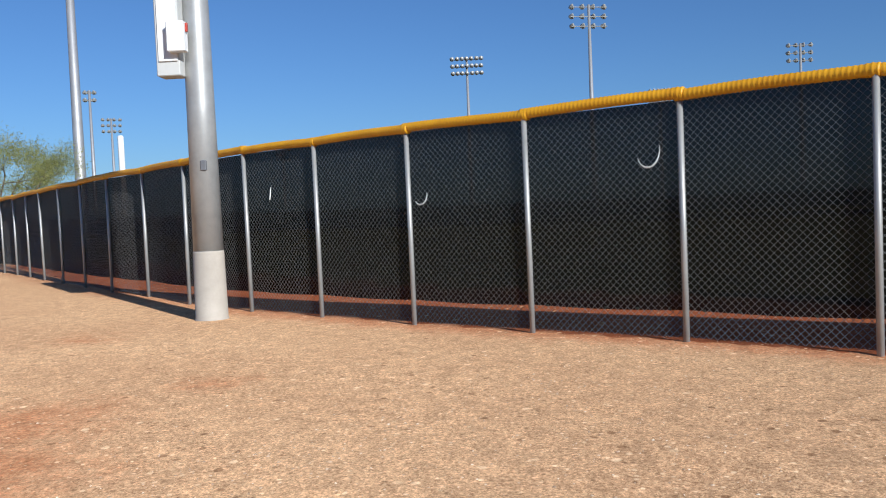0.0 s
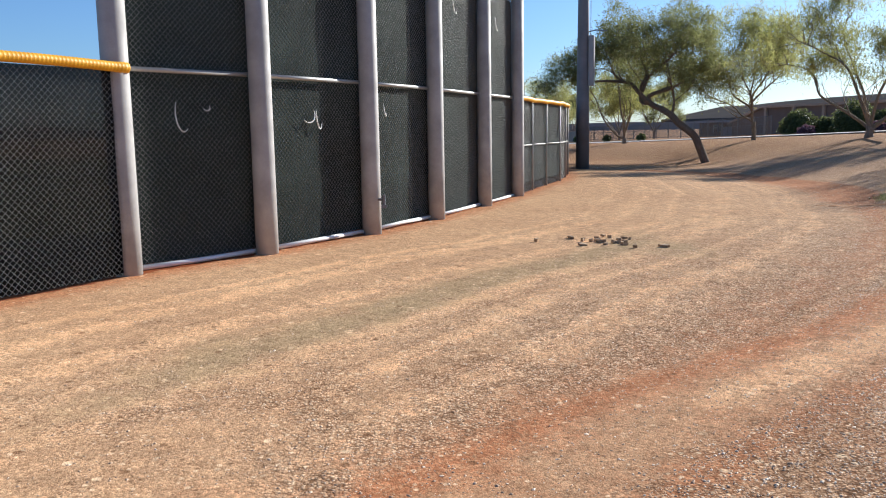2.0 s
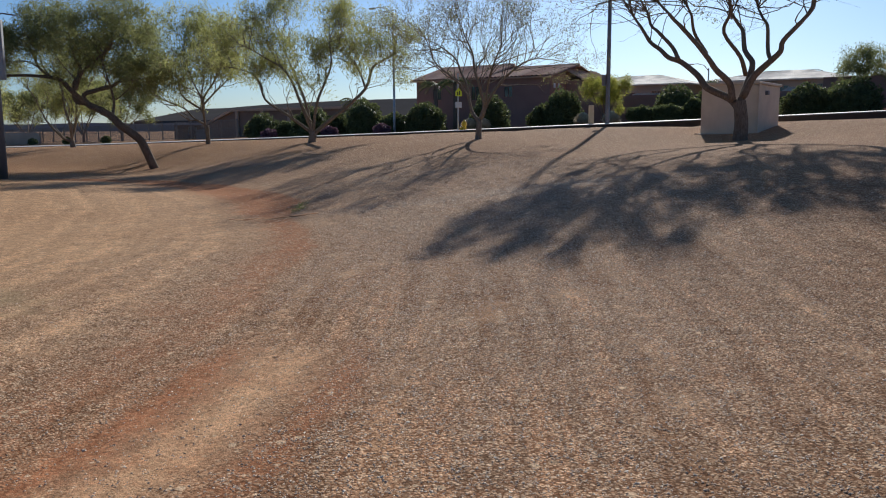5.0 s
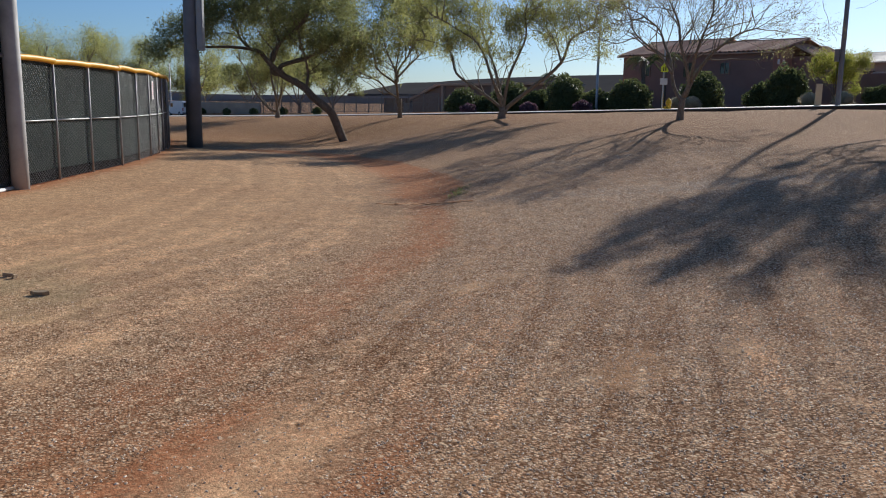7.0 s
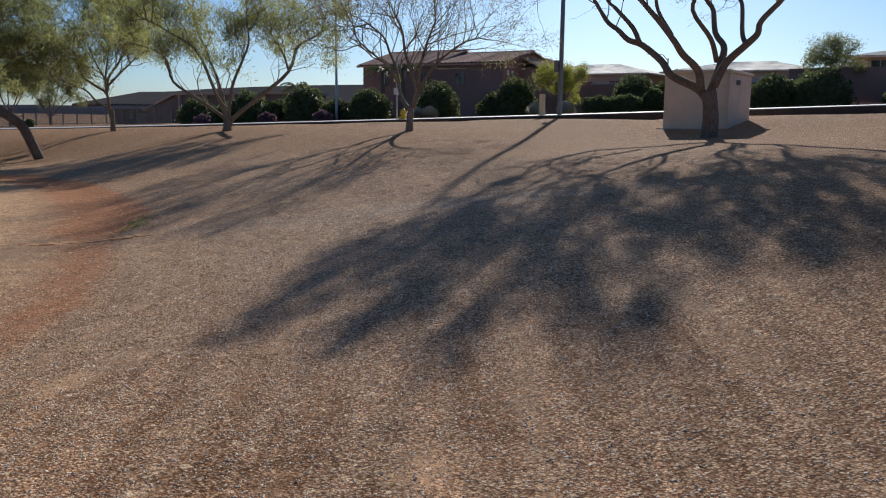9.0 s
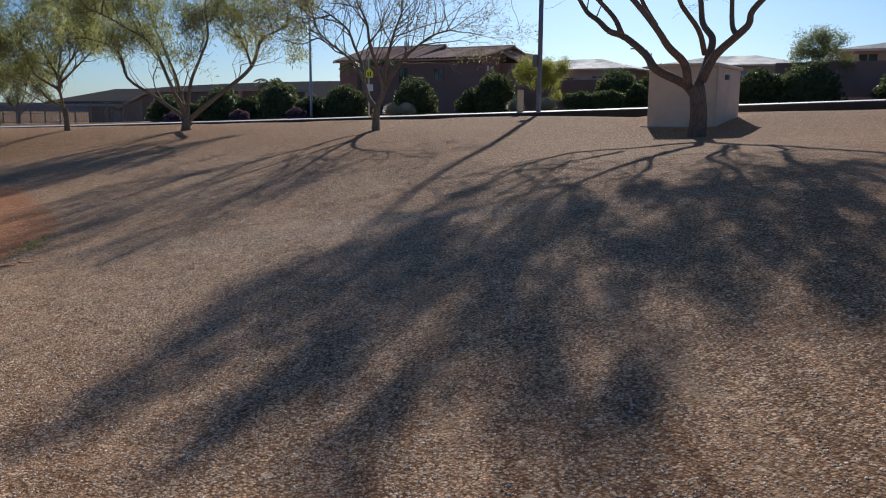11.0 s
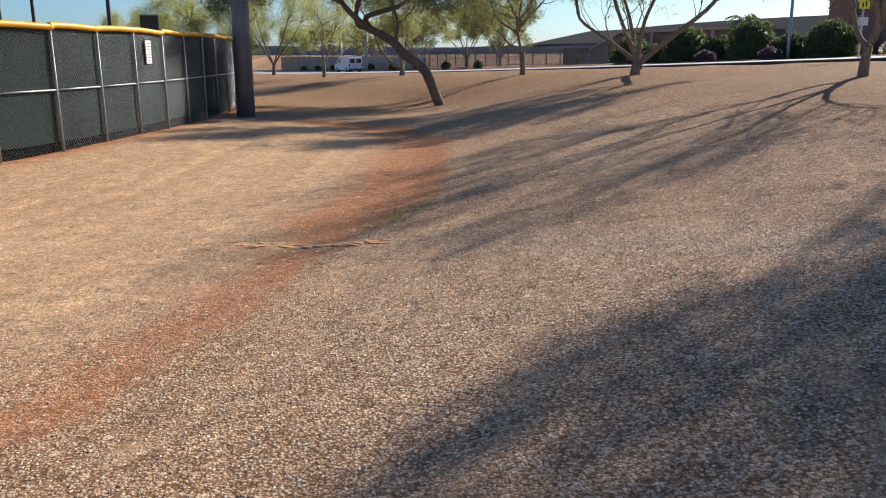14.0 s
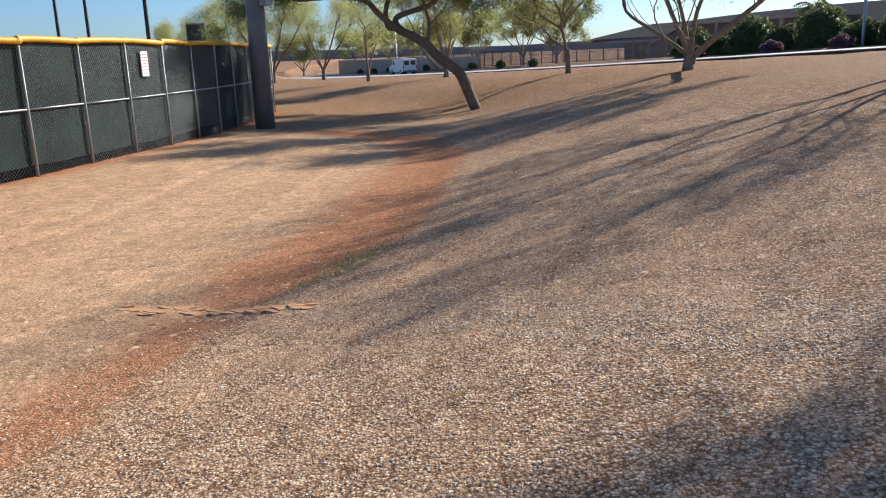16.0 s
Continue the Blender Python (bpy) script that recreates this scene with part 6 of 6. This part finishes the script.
big_house()
plain_house(9.4, 44, 13.0, 10, 4.7, 1.2, "stucco_tan", 1, 0.1)
plain_house(-5.0, 46, 13.0, 10, 4.3, 1.1, "stucco_tan", 2, 0.2)
plain_house(-20.0, 48, 14.0, 10, 4.3, 1.1, "stucco_brown", 3, 0.0, "brown stucco house with low tile hip roof")
plain_house(-22.9, 30, 14.0, 10, 3.5, 1.0, "stucco_tan", 4, 0.3)
plain_house(-40.0, 30, 14.0, 10, 4.4, 1.2, "stucco_tan", 5, 0.3)

yw = Geo()
for a0, a1 in ((-20.0, 0.0), (-42.0, -20.0)):
    p, q = road_xy(a0, 24.0), road_xy(a1, 24.0)
    mm, n = panel_matrix(p, q)
    z = gz(*p)
    yw.box((0, 0, z - 0.4), (n, 0.2, z + 1.7), mm)
part("garden_wall", yw, M["stucco_brown"])
tagged(bpy.data.objects["garden_wall"], "low brown stucco garden wall behind the bushes", "wall", kind="structure")


def school():
    """Long low building with a dark sloping roof, left of the houses."""
    x, y, z = on_road(100.0, 62.0)
    t = thing("school_building", (x, y, z - 0.3), ROAD_TURN + 180, "long low brown building with dark sloping roof", "building")
    L, D = 78.0, 26.0
    part("wall", Geo().box((0, 0, -1), (L, -D, 3.6)), M["school"], t)
    part("band", Geo().box((6, 0.06, 0.0), (26, 0.01, 2.4)), M["school_band"], t)
    part("canopy", Geo().box((-2, 3.5, 3.2), (L - 20, -0.5, 3.55), None, 0.05), M["school_band"], t)
    for k in range(12):
        part("column", Geo().box((4 + 5 * k, 3.0, -0.6), (4.35 + 5 * k, 3.3, 3.2)), M["school"], t)
    r = Geo()
    n = 26
    for i in range(n + 1):
        x0 = -10 + (L + 12) * i / n
        h0 = 6.6 + 0.8 * math.sin(math.pi * min(max(x0, 0), L) / L) ** 0.7
        r.v += [(x0, 2.0, 3.5), (x0, 2.0, 4.0), (x0, -D / 2, h0), (x0, -D - 1, 4.0)]
        if i:
            r.f += [(4 * i - 4 + k, 4 * i + k, 4 * i + k + 1, 4 * i - 3 + k) for k in range(3)]
    part("roof", r, M["school_roof"], t, "dark grey metal roof")
    ex = 17.0
    prof = [(ex, 0.0), (ex, 3.0), (ex + 7.2, 5.3), (ex + 31, 5.3), (ex + 31, 0.0)]
    to = Matrix(((1, 0, 0, 0), (0, 0, -1, 6.6), (0, 1, 0, 0), (0, 0, 0, 1)))
    part("entrance_block", Geo().slab(prof, 0, 8, to), M["school"], t, "brown entrance block")
    trim = Geo().slab([(ex - 0.6, 2.75), (ex - 0.6, 3.05), (ex + 7.0, 5.65), (ex + 31.4, 5.65), (ex + 31.4, 5.3), (ex + 7.2, 5.25)], -0.5, 8.2, to)
    part("eave_trim", trim, M["stucco_tan"], t, "tan eave along the entrance roof")
    for k in range(4):
        part("column", Geo().box((ex + 8 + 6 * k, 6.65, -0.6), (ex + 8.5 + 6 * k, 7.0, 5.3)), M["stucco_tan"], t)
    for k in range(10):
        house_window(t, pose(5 + 4.3 * k, 0.05, 1.5, 0, 0, 180), 2.2, 1.2, "school_band")
    face_road(t)


school()


def school_fence():
    f = thing("railing_fence", (0, 0, 0), 0, "long grey metal fence in front of the low building", "fence")
    p, q = road_xy(98.0, 19.0), road_xy(33.0, 19.0)
    n = 27
    for i in range(n + 1):
        x, y = p + (q - p) * i / n
        z = gz(x, y)
        part("post", Geo().box((x - 0.05, y - 0.05, z - 0.3), (x + 0.05, y + 0.05, z + 1.9)), M["dull_zinc"], f)
    for i in range(n):
        (x0, y0), (x1, y1) = p + (q - p) * i / n, p + (q - p) * (i + 1) / n
        z0, z1 = gz(x0, y0), gz(x1, y1)
        g = Geo()
        for zz in (0.15, 1.0, 1.8):
            g.tube([(x0, y0, z0 + zz), (x1, y1, z1 + zz)], 0.02, 4)
        for k in range(22):
            u = (k + 0.5) / 22
            x, y, z = x0 + (x1 - x0) * u, y0 + (y1 - y0) * u, z0 + (z1 - z0) * u
            g.box((x - 0.012, y - 0.012, z + 0.05), (x + 0.012, y + 0.012, z + 1.85))
        part("railing_panel", g, M["dull_zinc"], f)


school_fence()
pw = Geo()
p, q = road_xy(128.0, 17.0), road_xy(66.0, 17.0)
mm, n = panel_matrix(q, p)
pw.box((0, 0, -1.6), (n, 0.2, 1.35), mm)
part("boundary_wall", pw, M["stucco_tan"])
tagged(bpy.data.objects["boundary_wall"], "low tan block wall across the road", "wall", kind="structure")
for a, b, h, sd in ((60, 24, 7, 91), (70, 25, 7.5, 92), (82, 24, 6.5, 93), (94, 22, 6.5, 94), (106, 20, 7, 95), (118, 18, 7, 96), (128, 10, 7, 97)):
    tree_simple("roadside_tree", sd, *on_road(a, b)[:2], h, h * 1.15, M["leaf_dark"] if sd % 2 else M["leaf_lime"], "broad leafy tree across the road", 5, 8, group="trees across the road", leafsize=0.2)
for k in range(9):
    bush(on_road(50 + 7.5 * k, 15.4), 0.55, 0.55, 0.7, M["leaf_bush"], "small dark clipped shrub", "shrub", n=500, seed=60 + k, leaf_len=0.09)


def palm(a, b, h, seed):
    rng = np.random.default_rng(seed)
    t = thing("palm", on_road(a, b), 0, "palm with arching fronds behind the bushes", "palm", "palms by the house")
    part("trunk", Geo().tube([(0, 0, -0.3), (0.05, 0.03, h * 0.5), (0, 0, h)], [0.22, 0.17, 0.16], 10), M["bark"], t, smooth=True)
    for k in range(16):
        a0, up, n = rng.uniform(0, 6.283), rng.uniform(0.1, 1.0), 9
        c, s = math.cos(a0), math.sin(a0)
        g = Geo()
        for i in range(n):
            u = (i + 1) / n
            o, z = 1.5 * u, h + up * 1.3 * u - 1.1 * u * u
            for sd in (-1, 1):
                base = Vector((c * o, s * o, z))
                tip = base + Vector((c * 0.18 - s * sd * 0.45 * (1 - 0.5 * u), s * 0.18 + c * sd * 0.45 * (1 - 0.5 * u), -0.22))
                w = Vector((c, s, 0)) * 0.05
                g.add([base - w, base + w, tip], [(0, 1, 2)])
        g.tube([(0, 0, h - 0.05), (c * 0.75, s * 0.75, h + up * 0.65 - 0.27), (c * 1.5, s * 1.5, h + up * 1.3 - 1.1)], [0.025, 0.018, 0.006], 4)
        part("frond", g, M["leaf_bush"], t)


palm(20.0, 22.0, 3.0, 1)
palm(12.2, 24.0, 4.2, 2)
palm(10.8, 25.0, 4.4, 3)


def van(a, b):
    """White panel van on the far lane, seen from behind and its side; x runs forward."""
    x, y, _ = on_road(a, b)
    ac = min(max(a, -60), 120)
    z = 1.27 - 0.0315 * ac + 0.0001 * ac * ac - 0.10
    t = thing("panel_van", (x, y, z), ROAD_TURN, "white panel van driving on the road", "van")
    side = [(-2.6, 0.42), (2.35, 0.42), (2.62, 0.6), (2.62, 1.0), (2.5, 1.12), (1.75, 1.22), (1.05, 1.98), (0.7, 2.08), (-2.45, 2.1), (-2.62, 1.95)]
    part("body", Geo().slab(side, -0.95, 0.95, pose(0, 0, 0, 90, 0, 0)), M["white"], t, "white painted body")
    part("windscreen", Geo().add([(1.72, -0.85, 1.28), (1.72, 0.85, 1.28), (1.12, 0.8, 1.94), (1.12, -0.8, 1.94)], [(0, 1, 2, 3)]), M["glass"], t)
    for sd in (-1, 1):
        y0 = sd * 0.955
        part("side_window", Geo().box((0.35, y0 - 0.006, 1.3), (1.15, y0 + 0.006, 1.8)), M["glass"], t)
        part("rear_window", Geo().box((-2.64, sd * 0.12, 1.3), (-2.60, sd * 0.75, 1.82)), M["glass"], t)
        part("tail_light", Geo().box((-2.65, sd * 0.80, 0.85), (-2.58, sd * 0.93, 1.2)), M["red"], t)
        for xx in (-1.65, 1.6):
            wh = part("wheel", Geo().tube([(xx, sd * 0.72, 0.36), (xx, sd * 0.97, 0.36)], 0.36, 18), M["black"], t, smooth=False)
            part("hub", Geo().tube([(xx, sd * 0.97, 0.36), (xx, sd * 0.985, 0.36)], 0.2, 12), M["cabinet"], wh)
    part("bumper", Geo().box((-2.75, -0.95, 0.42), (-2.58, 0.95, 0.62), None, 0.03), M["darkpole"], t)
    part("bumper", Geo().box((2.55, -0.95, 0.40), (2.75, 0.95, 0.62), None, 0.03), M["darkpole"], t)


van(76.0, 10.6)

hills = Geo()
for k in range(40):
    a = radians(-10 + 3.4 * k)
    h = 14 + 16 * (0.5 + 0.5 * math.sin(k * 0.9)) * (0.6 + 0.4 * math.sin(k * 2.3))
    hills.v.append((1400 * math.cos(a), 1400 * math.sin(a), -5))
    hills.v.append((1400 * math.cos(a), 1400 * math.sin(a), 0.6 * h + 2))
    if k:
        hills.f.append((2 * k - 2, 2 * k, 2 * k + 1, 2 * k - 1))
tagged(part("backdrop", hills, M["hill"]), "low hazy hills on the horizon", "hills", kind="structure")

# ---- small things on the ground ----
def bark_chips():
    rng = np.random.default_rng(3)
    for k in range(22):
        if k < 17:
            x, y = -0.75 + rng.normal(0, 0.32), 8.6 + rng.normal(0, 0.25)
        else:
            x, y = -0.75 + rng.uniform(-1.4, 1.2), 8.4 + rng.uniform(-0.5, 0.6)
        g = Geo()
        L, W = rng.uniform(0.03, 0.09), rng.uniform(0.02, 0.045)
        m = pose(0, 0, 0.03, rng.uniform(-15, 15), rng.uniform(-15, 15), rng.uniform(0, 360))
        out = [(L * math.cos(t) * rng.uniform(0.4, 1.2), W * math.sin(t) * rng.uniform(0.4, 1.2)) for t in np.linspace(0, 6.283, 9)[:-1]]
        g.slab(out, -0.03, rng.uniform(0.0, 0.02), m)
        t = part("bark_chip", g, M["dead"])
        t.matrix_world = pose(x, y, gz(x, y))
        tagged(t, "broken brown bark chip lying on the gravel", "bark", "bark chips")


bark_chips()


def scatter_stones(name, n, axis, half, r0, r1, seed, label, mat="pebble", category="gravel", ends=1.3):
    """Loose gravel on the walked strip: small faceted stones, joined."""
    rng = np.random.default_rng(seed)
    (ax, ay), (bx, by) = axis
    d = np.array((bx - ax, by - ay))
    L = np.hypot(*d)
    d /= L
    s, o = rng.uniform(-1.5 * ends, L + 1.5 * ends, n), np.clip(rng.normal(0, half * 0.6, n), -half * 2, half * 2)
    s = np.where(s > L, L - 0.6 * ends + rng.exponential(ends, n), np.where(s < 0, 0.6 * ends - rng.exponential(ends, n), s))
    x, y = ax + d[0] * s - d[1] * o, ay + d[1] * s + d[0] * o
    if mat == "pebble":                              # few loose stones lie on the trodden sand and red dirt
        rd, rs, _ = line_distance(x, y, RED_BAND)
        td, _, _ = line_distance(x, y, TRACK)
        keep = ((rd * rs > 0.45) & (td > 0.5)) | (rng.uniform(0, 1, n) < 0.3)
        x, y = x[keep], y[keep]
        n = len(x)
    z = sheet_z(x, y)
    r = r0 + (r1 - r0) * rng.uniform(0, 1, n) ** 2.2
    base = np.array(((1, 0.15, -0.2), (0.1, 0.85, -0.2), (-1, -0.1, -0.2), (-0.1, -0.85, -0.2), (0.40, 0.1, 0.40), (-0.44, -0.08, 0.34)), float)
    fac = np.array(((0, 1, 4), (1, 5, 4), (1, 2, 5), (2, 3, 5), (3, 4, 5), (3, 0, 4)))
    ang = rng.uniform(0, 6.283, n)
    c, sn = np.cos(ang)[:, None], np.sin(ang)[:, None]
    v = base[None] * rng.uniform(0.6, 1.3, (n, 6, 3))
    vx, vy = v[:, :, 0] * c - v[:, :, 1] * sn, v[:, :, 0] * sn + v[:, :, 1] * c
    v = np.stack([vx, vy, v[:, :, 2]], -1) * r[:, None, None] + np.stack([x, y, z + r * 0.02], -1)[:, None]
    f = (fac[None] + 6 * np.arange(n)[:, None, None]).reshape(-1)
    me = bpy.data.meshes.new(name)
    me.vertices.add(6 * n)
    me.vertices.foreach_set("co", v.astype(np.float32).ravel())
    me.loops.add(len(f))
    me.loops.foreach_set("vertex_index", f.astype(np.int32))
    me.polygons.add(6 * n)
    me.polygons.foreach_set("loop_start", np.arange(0, 18 * n, 3, dtype=np.int32))
    me.polygons.foreach_set("loop_total", np.full(6 * n, 3, dtype=np.int32))
    me.update(calc_edges=True)
    me.materials.append(M[mat])
    tagged(new(name, me), label, category, kind="stuff")


scatter_stones("loose_gravel", 195000, ((-2.0, -1.5), (9.4, 10.6)), 3.6, 0.005, 0.0125, 9, "loose tan and grey crushed stones on the ground")
scatter_stones("loose_gravel", 60000, ((-9.0, -6.0), (10.5, 16.0)), 5.2, 0.006, 0.015, 10, "loose tan and grey crushed stones on the ground")


def mud_crust():
    """A broken ridge of curled mud flakes, tan on top, lying across the band."""
    rng = np.random.default_rng(12)
    t = thing("mud_crust", (0, 0, 0), 0, "broken ridge of dried tan mud flakes on the dirt", "mud")
    way = bezier_way([(*p, 0.0) for p in CRUST], 8)
    for k in range(46):
        p = way[min(int(len(way) * k / 46), len(way) - 1)]
        x, y = p.x + rng.normal(0, 0.04), p.y + rng.normal(0, 0.05)
        L, W = rng.uniform(0.04, 0.11), rng.uniform(0.02, 0.055)
        m = Matrix.Translation((x, y, float(sheet_z(x, y)) + 0.003)) @ pose(0, 0, 0, rng.uniform(-5, 5), rng.uniform(-4, 4), rng.uniform(-40, 10))
        out = [(L * math.cos(a) * rng.uniform(0.6, 1.15), W * math.sin(a) * rng.uniform(0.6, 1.15)) for a in np.linspace(0, 6.283, 10)[:-1]]
        part("mud_flake", Geo().slab(out, -0.02, rng.uniform(0.001, 0.006), m), M["dirt"], t)


mud_crust()


def weeds():
    """Low green weeds along the edge of the red dirt."""
    rng = np.random.default_rng(21)
    n = 60
    u = rng.normal(0, 0.75, n)
    x, y = 6.62 + 0.30 * u + rng.normal(0, 0.07, n), 13.95 + 0.45 * u + rng.normal(0, 0.07, n)
    c = np.column_stack([x, y, sheet_z(x, y) + 0.015])
    p, ax, ay = spread_leaves(rng, c, 8, 0.025, 0.04, 0.010, -0.4)
    ob = new("weeds", quads_mesh("weeds", p, ax, ay, M["leaf_dark"]))
    tagged(ob, "low green weeds at the edge of the dirt", "weeds", kind="stuff")


weeds()
